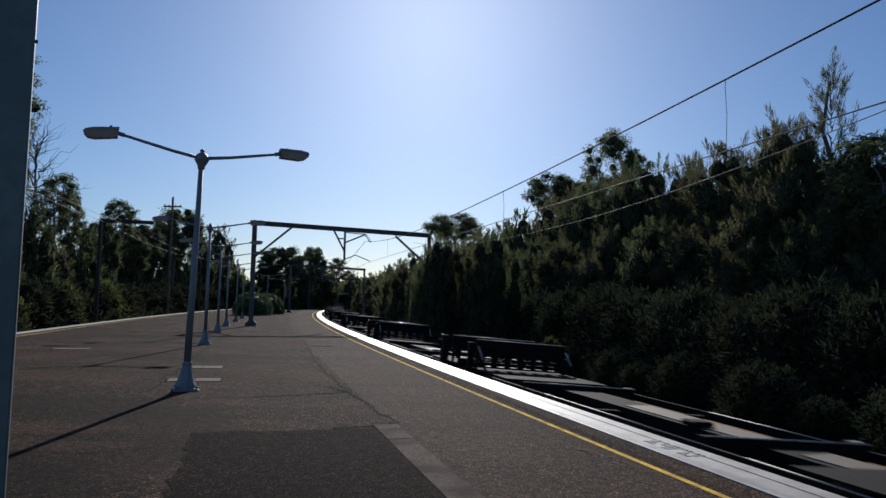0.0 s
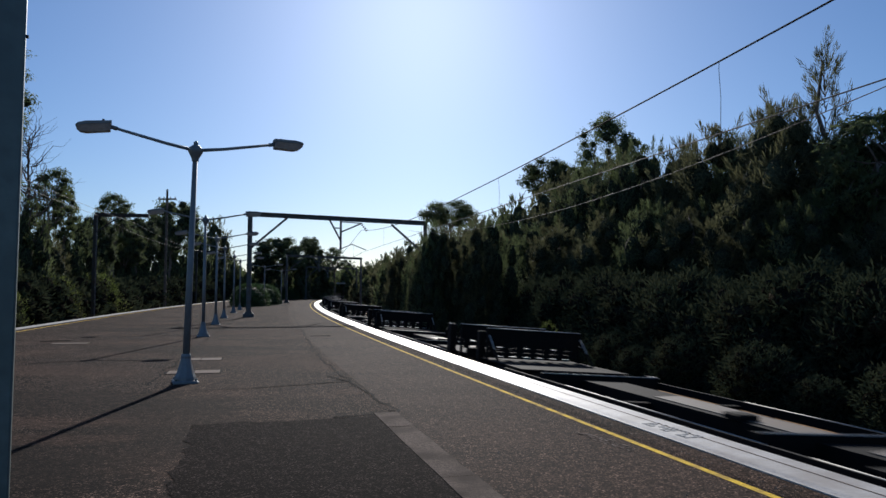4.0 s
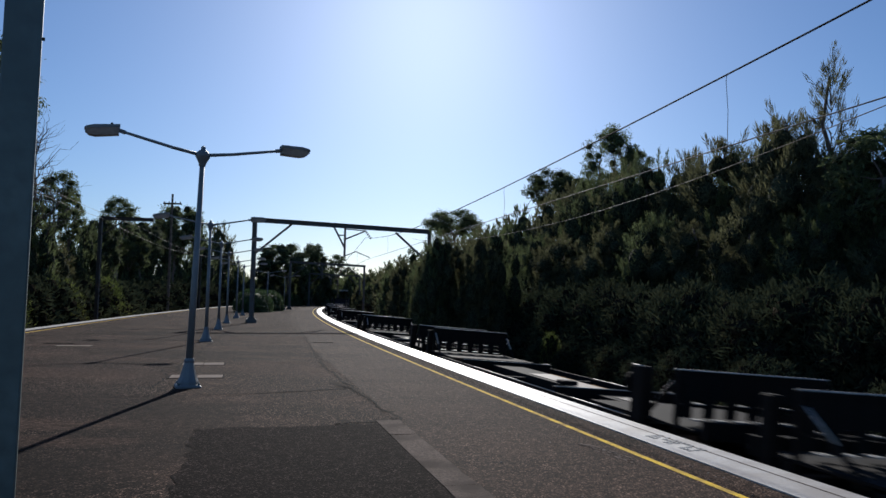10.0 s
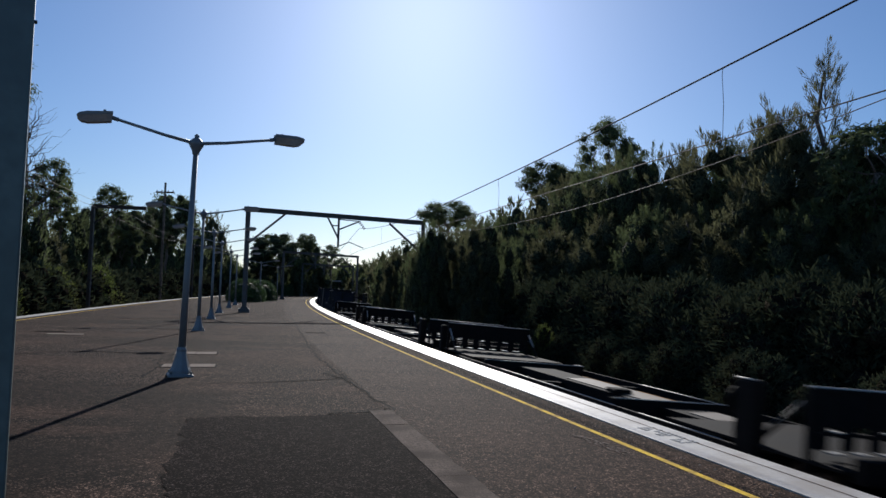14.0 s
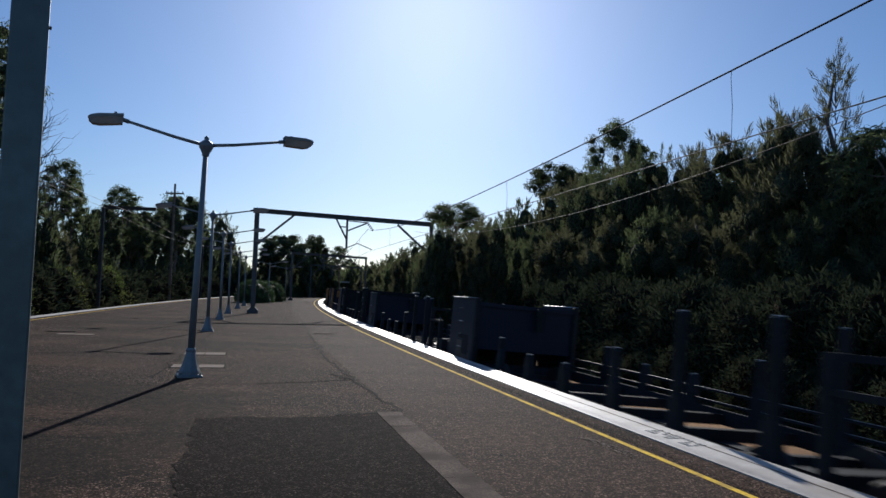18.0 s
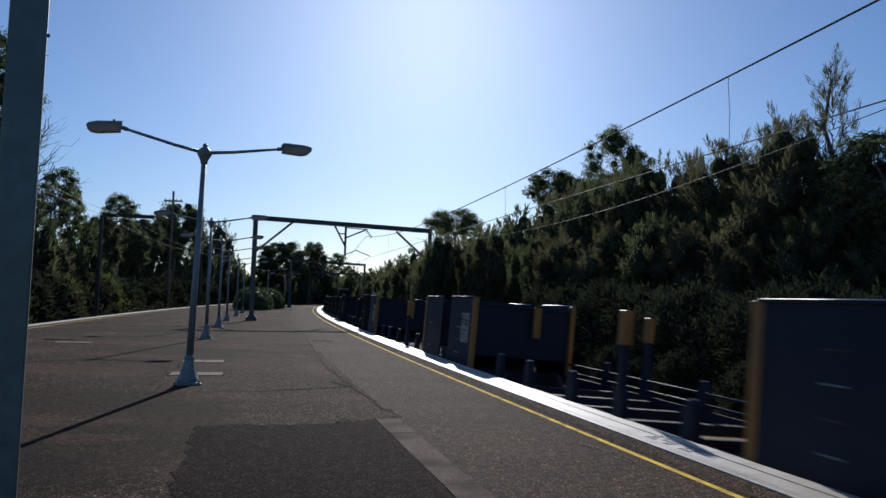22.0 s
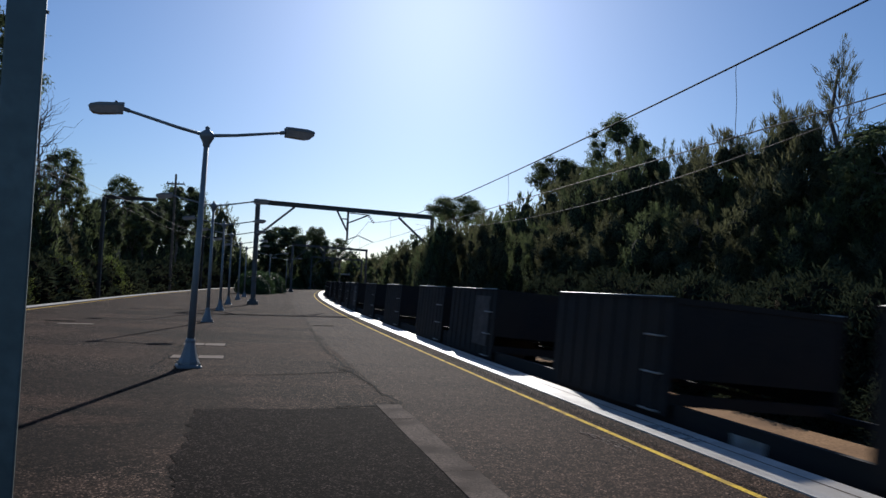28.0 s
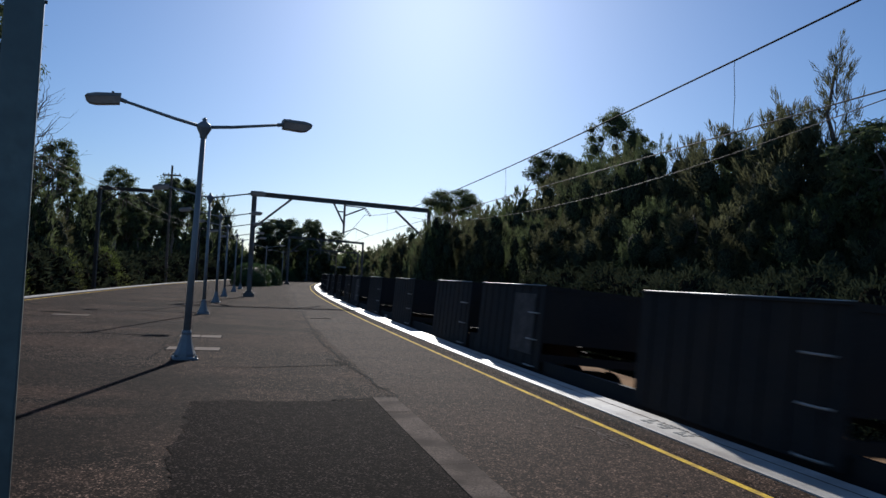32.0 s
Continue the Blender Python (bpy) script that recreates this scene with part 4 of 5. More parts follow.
def build_bare_tree(height, spread, seed, label):
    rng = np.random.default_rng(seed)
    t = thing("tree", label, "tree", "trees beside the railway")
    wood = Shape()
    r = height * 0.014 + 0.03
    top = Vector((0.03 * height, 0, height * 0.9))
    limb(wood, rng, (0, 0, -0.3), top, r, r * 0.2, 0.06, 7)
    for k in range(26):
        u = (k + rng.uniform()) / 26
        z, a = height * (0.38 + 0.58 * u), k * 2.399963
        q = spread * 0.5 * (1.05 - u * 0.7) * rng.uniform(0.6, 1.0)
        tip = Vector((math.cos(a) * q, math.sin(a) * q, z + 0.06 * height))
        pts = limb(wood, rng, (top.x * u, 0, max(0.3, z - q * 0.8)), tip, r * 0.4 * (1.15 - 0.7 * u), 0.012, 0.22, 5)
        for j in range(7):
            p = pts[1 + j % 4]
            limb(wood, rng, p, p + Vector((rng.normal() * 0.07 * height, rng.normal() * 0.07 * height, rng.uniform(0.03, 0.13) * height)), 0.018, 0.005, 0.25, 3)
    part("trunk", wood, BARK, t, smooth=True)
    return t


STANDING = set()


def plant(kinds, rows, turn=37.0):
    """The built trees and copies of them: rows of x, y, height, which kind and, if it is not usual, its breadth."""
    for k, (x, y, h, which, *wide) in enumerate(rows):
        ob, base = kinds[which]
        s = h / base
        m = pose(x, y, -1.55, 0, 0, turn * k) @ Matrix.Diagonal((s * (1 + 0.12 * math.sin(k * 2.3)) * (wide[0] if wide else 1), s * (wide[0] if wide else 1), s, 1))
        if which in STANDING:
            copy_thing(kinds[which][0], m @ Matrix.Diagonal((1 / ob.scale.x, 1 / ob.scale.y, 1 / ob.scale.z, 1)))
        else:
            STANDING.add(which)
            ob.matrix_basis = m


TREES = {
    "a": (build_sheoak(10.0, 4.8, 11, 44, NEEDLE, "feathery olive-green she-oak beside the railway"), 10.0),
    "b": (build_sheoak(10.0, 5.8, 12, 26, LEAF, "dense dark green she-oak beside the railway"), 10.0),
    "c": (build_sheoak(10.0, 4.6, 13, 44, NEEDLE, "tall feathery she-oak with thin upright shoots"), 10.0),
    "f": (build_sheoak(10.0, 5.6, 15, 7, LEAF, "dark green she-oak far along the railway", False, (0.50, 0.085), 9), 10.0),
    "e": (build_sheoak(10.0, 4.6, 16, 9, NEEDLE, "olive-green she-oak far along the railway", False, (0.46, 0.075), 12), 10.0),
    "s": (build_sheoak(14.0, 4.8, 14, 36, NEEDLE, "slender she-oak with an open spire of thin shoots", True), 14.0),
    "g": (build_gum(20.0, 8.0, 9.5, 34, 21, 26, LEAF, "tall gum tree with clumped grey-green crown"), 20.0),
    "n": (build_gum(12.0, 3.5, 5.4, 24, 23, 60, LEAF, "slender gum tree with a narrow clumped crown"), 12.0),
    "k": (build_gum(12.0, 6.4, 6.4, 40, 24, 22, LEAF, "dark gum tree with a dense domed crown", 0.68, 0.85), 12.0),
    "p": (build_gum(16.0, 8.6, 4.2, 24, 25, 46, LEAF, "flat-topped gum tree with open layered crown", 0.45, 0.55), 16.0),
    "u": (build_bush(4.0, 5.0, 31, 48, SCRUB, "shade-darkened green shrub beneath the trees", (0.24, 0.055)), 4.0),
    "w": (build_bush(4.0, 5.0, 33, 9, SCRUB, "shade-darkened green shrub far along the railway", (0.42, 0.11)), 4.0),
    "v": (build_bush(4.0, 5.0, 32, 34, LIGHT_LEAF, "sunlit yellow-green shrub at the track side", (0.20, 0.05)), 4.0),
    "d": (build_bare_tree(12.0, 5.0, 41, "leafless grey tree with fine branches"), 12.0),
}
# the dense belt to the right of the track, from near to far
plant(TREES, [(20.8, 22.1, 9.5, "b", 1.3), (18.2, 25.0, 8.8, "a", 1.3), (17.2, 27.8, 9.6, "b", 1.1), (16.9, 28.6, 10.1, "a"), (16.4, 27.2, 10.2, "n", 1.3), (16.7, 30.1, 13.9, "s", 1.25), (16.4, 32.1, 12.3, "c", 1.2), (15.9, 34.0, 12.2, "a"), (15.5, 35.5, 11.2, "b"),
              (14.7, 38.4, 12.3, "c", 1.1), (14.2, 40.7, 11.7, "a"), (13.7, 42.8, 12.6, "c"), (13.1, 45.4, 12.6, "b"), (12.3, 48.7, 12.5, "a"), (11.4, 52.4, 12.5, "b"), (10.2, 57.2, 12.6, "a", 1.1), (8.9, 62.6, 12.4, "e", 1.2)])
plant(TREES, [(7.8, 67.7, 12.0, "f"), (6.7, 72.7, 11.7, "e", 1.1), (4.9, 81.1, 11.6, "e", 1.2), (3.0, 90.2, 11.8, "f"), (0.6, 102.1, 12.0, "e", 1.2), (-2.0, 114.7, 12.2, "e", 1.3), (-4.7, 127.0, 12.0, "f"), (-7.5, 136.9, 11.5, "e", 1.2),
              (-10.6, 147.9, 10.9, "e", 1.3), (-13.9, 159.6, 10.0, "f", 1.1), (-17.2, 168.0, 9.1, "e", 1.3), (16.0, 69.3, 20.6, "g", 0.72), (17.8, 66.0, 18.0, "n", 0.7), (12.4, 78.8, 17.7, "p", 0.85), (14.6, 76.0, 16.4, "k", 0.7), (1.7, 108.7, 16.8, "p")], 51)
# a second row behind it
plant(TREES, [(26.0, 28.6, 9.5, "f", 1.3), (23.0, 33.0, 9.8, "f", 1.3), (21.0, 38.0, 10.8, "f", 1.3), (19.5, 43.0, 11.6, "f", 1.3), (18.2, 48.0, 12.0, "f", 1.3), (17.0, 54.0, 12.2, "f", 1.3), (14.8, 61.0, 12.4, "f", 1.3),
              (12.4, 70.0, 12.0, "f", 1.3), (9.4, 80.0, 11.2, "f", 1.3), (6.4, 92.0, 11.0, "f", 1.3), (3.2, 106.0, 11.0, "f", 1.3), (-0.8, 124.0, 11.0, "f", 1.3), (31.2, 23.4, 9.6, "f", 1.3), (27.3, 18.2, 8.8, "f", 1.3), (24.1, 15.6, 8.2, "f", 1.3)], 73)
# smaller trees in front of it, and undergrowth along its foot
plant(TREES, [(15.6, 24.2, 6.4, "a", 1.5), (14.4, 27.4, 6.9, "b", 1.2), (13.4, 31.0, 7.6, "a", 1.4), (12.2, 34.6, 7.4, "c", 1.6), (11.2, 38.4, 7.9, "b", 1.2), (9.8, 43.4, 8.0, "a", 1.4), (8.4, 48.4, 7.8, "c", 1.5), (7.0, 53.6, 8.2, "b", 1.2), (5.2, 60.0, 8.2, "e", 1.4),
              (3.4, 67.6, 8.0, "f", 1.2), (1.2, 76.6, 8.0, "e", 1.5), (-1.2, 86.6, 8.2, "e", 1.4), (-3.6, 97.4, 8.0, "f", 1.2), (-6.4, 108.0, 7.6, "e", 1.4), (-9.4, 118.6, 7.0, "e", 1.5), (-12.6, 129.0, 6.0, "f", 1.2), (-16.0, 140.0, 5.4, "e", 1.4)], 47)
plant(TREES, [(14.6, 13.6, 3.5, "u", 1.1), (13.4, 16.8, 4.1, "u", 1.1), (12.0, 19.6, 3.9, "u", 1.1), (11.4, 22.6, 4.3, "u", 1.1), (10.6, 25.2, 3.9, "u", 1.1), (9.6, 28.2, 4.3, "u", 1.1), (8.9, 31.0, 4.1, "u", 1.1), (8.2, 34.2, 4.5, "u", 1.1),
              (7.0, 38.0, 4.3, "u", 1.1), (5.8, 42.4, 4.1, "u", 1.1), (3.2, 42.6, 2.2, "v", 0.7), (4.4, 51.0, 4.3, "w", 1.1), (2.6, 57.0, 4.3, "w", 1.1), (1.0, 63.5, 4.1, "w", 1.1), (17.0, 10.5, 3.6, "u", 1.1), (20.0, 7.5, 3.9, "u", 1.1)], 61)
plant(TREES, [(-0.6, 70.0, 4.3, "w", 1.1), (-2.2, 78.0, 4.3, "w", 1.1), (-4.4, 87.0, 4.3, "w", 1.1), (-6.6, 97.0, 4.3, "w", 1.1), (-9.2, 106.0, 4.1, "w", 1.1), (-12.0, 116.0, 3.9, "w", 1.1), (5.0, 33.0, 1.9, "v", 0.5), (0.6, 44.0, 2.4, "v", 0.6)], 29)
# saplings by the portal's foot
plant(TREES, [(-0.35, 41.6, 7.2, "b", 0.7), (-0.7, 43.6, 6.6, "a", 0.8), (-1.1, 45.0, 5.6, "b", 0.8), (0.9, 42.4, 7.2, "c", 1.2), (2.0, 40.6, 7.2, "a"), (3.2, 43.0, 7.6, "b"), (-0.3, 46.6, 6.0, "a", 1.2), (-1.6, 52.0, 6.2, "b", 0.9), (-2.8, 58.0, 6.4, "c", 1.2), (-4.2, 65.0, 6.2, "f", 0.9), (-5.8, 74.0, 6.0, "e", 1.2)], 83)
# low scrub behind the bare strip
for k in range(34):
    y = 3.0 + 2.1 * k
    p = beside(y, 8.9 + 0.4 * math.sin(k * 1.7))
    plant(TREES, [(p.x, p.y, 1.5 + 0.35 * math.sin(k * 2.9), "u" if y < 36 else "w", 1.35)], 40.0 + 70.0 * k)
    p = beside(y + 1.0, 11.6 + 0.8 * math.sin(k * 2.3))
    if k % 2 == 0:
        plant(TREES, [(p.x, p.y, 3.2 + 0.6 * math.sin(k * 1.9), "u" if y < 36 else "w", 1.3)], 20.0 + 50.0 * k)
# the wood beyond the far track
plant(TREES, [(-30.9, 47.5, 21.0, "g", 0.92), (-29.0, 40.5, 15.0, "k", 1.1), (-34.5, 59.8, 17.4, "d"), (-34.5, 60.0, 10.6, "f", 0.9), (-35.5, 66.0, 14.5, "n"), (-35.8, 69.2, 13.2, "n", 0.75), (-35.2, 63.9, 8.7, "e", 1.3), (-36.2, 72.9, 10.6, "f", 0.9),
              (-37.2, 78.6, 11.4, "k", 0.8), (-38.7, 85.7, 14.7, "n", 1.05), (-38.9, 89.0, 11.6, "k", 0.9), (-40.4, 96.6, 13.0, "k", 0.9), (-41.4, 112.4, 17.3, "k", 0.9), (-40.8, 104.3, 14.2, "k", 0.7), (-42.8, 125.8, 16.0, "f", 0.7), (-44.1, 141.1, 17.4, "e", 1.0)], 43)
plant(TREES, [(-44.4, 148.9, 14.2, "e", 0.9), (-44.7, 158.2, 10.1, "f"), (-36.5, 70.0, 8.8, "f"), (-38.0, 79.0, 9.4, "f"), (-40.0, 90.0, 10.0, "f"), (-42.0, 103.0, 11.5, "f"), (-43.0, 117.0, 12.5, "f"), (-45.0, 133.0, 13.0, "f"), (-33.4, 54.0, 8.6, "b"), (-31.0, 49.0, 8.4, "b"), (-29.4, 44.0, 8.0, "b")], 67)
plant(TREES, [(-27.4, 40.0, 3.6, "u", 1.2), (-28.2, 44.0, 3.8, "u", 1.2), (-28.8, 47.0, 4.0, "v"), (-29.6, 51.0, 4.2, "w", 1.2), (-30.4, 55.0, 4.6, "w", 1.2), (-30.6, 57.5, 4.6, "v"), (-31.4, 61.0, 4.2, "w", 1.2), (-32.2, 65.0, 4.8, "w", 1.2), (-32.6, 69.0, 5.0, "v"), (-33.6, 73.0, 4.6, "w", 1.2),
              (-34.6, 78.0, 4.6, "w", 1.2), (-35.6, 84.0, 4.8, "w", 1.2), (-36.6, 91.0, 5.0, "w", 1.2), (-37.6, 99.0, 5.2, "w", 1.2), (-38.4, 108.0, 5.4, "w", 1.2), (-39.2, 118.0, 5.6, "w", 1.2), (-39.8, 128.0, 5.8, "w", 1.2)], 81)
# far trees past the platform's end
plant(TREES, [(-30.5, 140.3, 13.6, "k", 1.5), (-33.5, 137.5, 10.4, "k", 0.9), (-25.9, 144.5, 14.0, "p", 0.6), (-25.6, 146.0, 12.4, "k", 0.75), (-21.4, 148.7, 12.2, "n", 1.3), (-23.6, 150.0, 9.1, "f", 0.9), (-19.3, 154.0, 8.7, "f", 0.9), (-35.7, 134.3, 6.7, "f", 1.1), (-37.0, 140.0, 7.6, "f", 1.2),
              (-27.5, 158.0, 9.4, "f", 1.2), (-31.5, 156.0, 9.4, "f", 1.2), (-35.0, 165.0, 10.0, "f", 1.2), (-40.0, 168.0, 10.0, "f", 1.2), (-22.0, 172.0, 9.0, "f", 1.2), (-14.0, 184.0, 9.0, "f", 1.2), (-6.0, 190.0, 11.0, "f", 1.2), (-20.5, 162.0, 10.0, "f", 1.3), (-25.0, 166.0, 10.0, "f", 1.4), (-16.5, 176.0, 10.2, "f", 1.4), (-30.0, 168.0, 10.4, "f", 1.4), (-33.0, 141.0, 9.6, "f", 1.3), (-28.2, 144.0, 10.2, "f", 1.3), (-24.6, 148.0, 9.6, "f", 1.3), (-37.0, 131.0, 8.6, "f", 1.2)], 59)


def build_hedge(x, y, rx, ry, h, seed):
    rng = np.random.default_rng(seed)
    d = rng.normal(size=(9000, 3))
    d /= np.linalg.norm(d, axis=1)[:, None]
    d[:, 2] = np.abs(d[:, 2])
    q = np.sign(d) * np.abs(d) ** 0.8
    pos = q * np.array([rx, ry, h]) * rng.uniform(0.86, 1.0, 9000)[:, None]
    t = thing("clipped_hedge", "rounded clipped green hedge growing in the platform", "hedge", "clipped hedges", pose(x, y, 0))
    core = Shape()
    core.sheet([[(0.82 * rx * math.cos(a) * math.cos(e), 0.82 * ry * math.sin(a) * math.cos(e), 0.85 * h * math.sin(e) + 0.0) for a in np.linspace(0, 2 * math.pi, 17)] for e in np.linspace(0, math.pi / 2, 7)])
    part("stem_mass", core, HEDGE, t)
    cr = new("leaves", leaf_mesh("leaves", pos, d + rng.normal(size=(9000, 3)) * 0.7, 0.13, 0.07, HEDGE, seed))
    cr.parent = t


build_hedge(-19.6, 75.5, 1.85, 3.0, 2.35, 3)
build_hedge(-19.8, 82.5, 1.75, 2.4, 2.3, 4)
build_hedge(-29.3, 141.0, 2.2, 2.4, 2.2, 5)


# ---- the station shelter at the platform's far end, the pole line and the woods beyond ----
def build_shelter():
    c = Vector((-24.0, 153.0, 0))
    t = thing("station_shelter", "long low station shelter with flat metal roof", "shelter", "", pose(c.x, c.y, 0, 0, 0, 4))
    part("wall", Shape().box(-3.2, 3.2, -0.1, 0.1, 0, 1.2), WALL, t)
    part("roof", Shape().extrude([(-4.2, 3.1), (4.2, 3.1), (4.2, 3.3), (0, 3.5), (-4.2, 3.3)], "y", -1.6, 1.2), ROOF, t)
    part("fascia", Shape().box(-4.25, 4.25, -1.66, -1.6, 3.05, 3.35), ROOF, t)
    for x in (-3.9, -1.3, 1.3, 3.9):
        part("post", Shape().box(x - 0.06, x + 0.06, -1.4, -1.28, -0.02, 3.1), DARK_STEEL, t)
    part("bench", Shape().box(-2, 2, -0.7, -0.2, 0.42, 0.47).box(-1.8, -1.7, -0.6, -0.3, 0, 0.42).box(1.7, 1.8, -0.6, -0.3, 0, 0.42), WOOD, t)


build_shelter()
pole = thing("utility_pole", "tall timber power pole with a crossarm", "utility pole", "", pose(-34.0, 90.0, -1.5))
part("pole", Shape().tube([(0, 0, 0), (0, 0, 15.7)], [0.2, 0.13], 10), WOOD, pole)
part("crossarm", Shape().box(-1.15, 1.15, -0.07, 0.07, 14.4, 14.58), WOOD, pole)
for x in (-1.0, -0.4, 0.4, 1.0):
    part("insulator", Shape().tube([(x, 0, 14.58), (x, 0, 14.76)], 0.06, 8), PORCELAIN, pole)
s = Shape()
rng = np.random.default_rng(77)
n = 44000
ang = rng.uniform(-0.75, 0.75, n)
dist = rng.uniform(190, 300, n)
top = 7.5 + 4.0 * np.array([noise.noise((a * 14, 0, 1)) for a in ang]) + 2.5 * np.array([noise.noise((a * 50, 3, 1)) for a in ang]) + (dist - 190) * 0.03
pos = np.stack([np.sin(ang) * dist, np.cos(ang) * dist, -1.5 + top * rng.uniform(0, 1, n) ** 0.6], 1)
wood = new("far_woods", leaf_mesh("far_woods", pos, rng.normal(size=(n, 3)), 1.3, 0.8, LEAF, 78))
tagged(wood, "hazy dark green woods along the horizon", "woods", kind="stuff")


# ---- the goods train ----
def bogie(t, y, mat=None):
    fr = Shape()
    for sx in (-1, 1):
        fr.extrude([(-1.25, 0.42), (-0.9, 0.62), (0.9, 0.62), (1.25, 0.42), (1.05, 0.34), (0.45, 0.30), (-0.45, 0.30), (-1.05, 0.34)], "x", sx * 0.98 - 0.07, sx * 0.98 + 0.07)
    fr.box(-0.95, 0.95, -0.2, 0.2, 0.35, 0.66)
    fr.v = [(p[0], p[1] + y, p[2]) for p in fr.v]
    b = part("bogie", fr, DARK_STEEL, t)
    for wy in (-0.88, 0.88):
        w = Shape()
        for sx in (-1, 1):
            w.tube([(sx * 0.66, y + wy, 0.46), (sx * 0.70, y + wy, 0.46), (sx * 0.72, y + wy, 0.46), (sx * 0.80, y + wy, 0.46)], [0.49, 0.49, 0.455, 0.45], 20)
        w.tube([(-0.75, y + wy, 0.46), (0.75, y + wy, 0.46)], 0.08, 8)
        part("wheelset", w, DARK_STEEL, b, "worn steel wheelset")


def coupler(t, y0, y1):
    part("drawbar", Shape().box(-0.16, 0.16, min(y0, y1), max(y0, y1), 0.62, 0.80), DARK_STEEL, t)


def underframe(t, half, mat, deck=1.0, pivot=2.3):
    part("centre_sill", Shape().box(-0.16, 0.16, -half + 0.3, half - 0.3, 0.40, 0.64), mat, t)
    for y in (-half + 0.45, half - 0.45):
        part("headstock", Shape().box(-1.2, 1.2, y - 0.06, y + 0.06, 0.9, 1.12), mat, t)
    for y in (-half + pivot, half - pivot):
        part("bolster", Shape().box(-1.0, 1.0, y - 0.16, y + 0.16, 0.64, 0.84), mat, t)
        bogie(t, y)
    coupler(t, -half - 0.12, -half + 0.5)
    coupler(t, half + 0.12, half - 0.5)


def build_skeletal(length):
    """An empty wagon: centre spine, thin side rails, slotted end bulkheads with braces, low crossbeams."""
    t = thing("flat_wagon", "empty dark steel spine wagon with slotted end bulkheads", "railway wagon", "goods train wagons")
    h = length / 2
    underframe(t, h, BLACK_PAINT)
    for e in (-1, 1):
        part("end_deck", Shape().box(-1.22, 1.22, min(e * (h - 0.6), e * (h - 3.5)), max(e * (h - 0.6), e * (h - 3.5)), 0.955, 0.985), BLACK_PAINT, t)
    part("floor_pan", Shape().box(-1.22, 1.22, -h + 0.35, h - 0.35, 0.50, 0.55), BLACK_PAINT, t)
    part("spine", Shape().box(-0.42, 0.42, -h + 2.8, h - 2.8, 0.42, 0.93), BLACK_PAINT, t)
    # Dusty plates; the sun's glare on the spine top is in their light colour
    for u, v in ((3.5, 4.6), (5.2, 8.8)):
        part("spine_plate", Shape().extrude([(-0.28, -h + u + 0.2), (0.05, -h + u), (0.32, -h + u), (0.32, -h + v), (-0.28, -h + v - 0.2)], "z", 0.93, 0.945), SUNLIT_DUSTY_STEEL, t, "dusty worn steel top plate, sun glare put into its colour")
    part("valve_box", Shape().box(-0.46, -0.12, -h + 6.3, -h + 6.65, 0.945, 1.02, 0.02), BLACK_PAINT, t)
    for sx in (-1, 1):
        x = sx * 1.28
        part("side_rail", Shape().box(x - 0.03, x + 0.03, -h + 2.0, h - 2.2, 0.80, 0.93), BLACK_PAINT, t)
        for u, v in (((2.3, 4.1), (4.8, 9.8)) if sx < 0 else ((5.2, 8.4),)):
            part("rail_strip", Shape().tube([(x, -h + u, 0.932), (x, -h + v, 0.932)], 0.010, 8), PALE_EDGE, t, "rail edge with its sun glint painted pale", True)
    for u in (5.0, 11.0):
        y = -h + u
        part("crossbeam", Shape().box(-1.25, 1.25, y - 0.06, y + 0.06, 0.78, 1.02), BLACK_PAINT, t)
        part("beam_strip", Shape().tube([(-1.22, y - 0.045, 1.022), (1.25, y - 0.045, 1.022)], 0.013, 8), PALE_EDGE, t, "beam edge with its sun glint painted pale", True)
        part("beam_lug", Shape().box(1.1, 1.3, y + 0.1, y + 0.2, 1.0, 1.03), PALE_EDGE, t)
    for u in (2.9, 8.5, 14.2):
        y = -h + u
        part("outrigger", Shape().box(-1.25, 1.25, y - 0.05, y + 0.05, 0.70, 0.86), BLACK_PAINT, t)
    for e in (-1, 1):
        y = e * (h - 1.1)
        fr = Shape()
        fr.box(-1.2, 1.2, y - 0.03, y + 0.03, 1.22, 1.26)
        for x in (-1.17, 1.17):
            fr.box(x - 0.03, x + 0.03, y - 0.035, y + 0.035, 0.86, 1.66)
        bulk = part("end_bulkhead", fr, BLACK_PAINT, t)
        part("top_bar", Shape().box(-1.2, 1.2, y - 0.03, y + 0.03, 1.66, 1.70), BLACK_PAINT, bulk)
        part("top_strip", Shape().tube([(-1.2, y, 1.702), (1.2, y, 1.702)], 0.016, 8), PALE_EDGE, bulk, "top edge with its sun glint painted pale", True)
        for k in range(7):
            x = -1.03 + 0.344 * k
            part("slat", Shape().box(x - 0.075, x + 0.075, y - 0.02, y + 0.02, 1.08, 1.66), BLACK_PAINT, bulk)
        part("mesh_plate", Shape().box(-1.14, 1.14, y - 0.012, y + 0.012, 1.32, 1.66), BLACK_PAINT, bulk)
        part("foot_plate", Shape().box(-1.2, 1.2, y - 0.05, y + 0.05, 0.86, 0.95), BLACK_PAINT, bulk)
        part("foot_strip", Shape().tube([(-1.15, y - 0.04, 0.952), (1.2, y - 0.04, 0.952)], 0.016, 8), PALE_EDGE, bulk, "foot edge with its sun glint painted pale", True)
        # Added pale ledges imitate the sunlit ground behind the slots
        for k in range(6):
            x = -0.86 + 0.344 * k
            part("slot_ledge", Shape().box(x - 0.085, x + 0.085, y - 0.05, y + 0.05, 1.045, 1.062), PALE_EDGE, bulk)
            if k % 2 == 0:
                part("slot_ledge", Shape().box(x - 0.06, x + 0.06, y - 0.05, y + 0.05, 1.262, 1.276), PALE_EDGE, bulk)
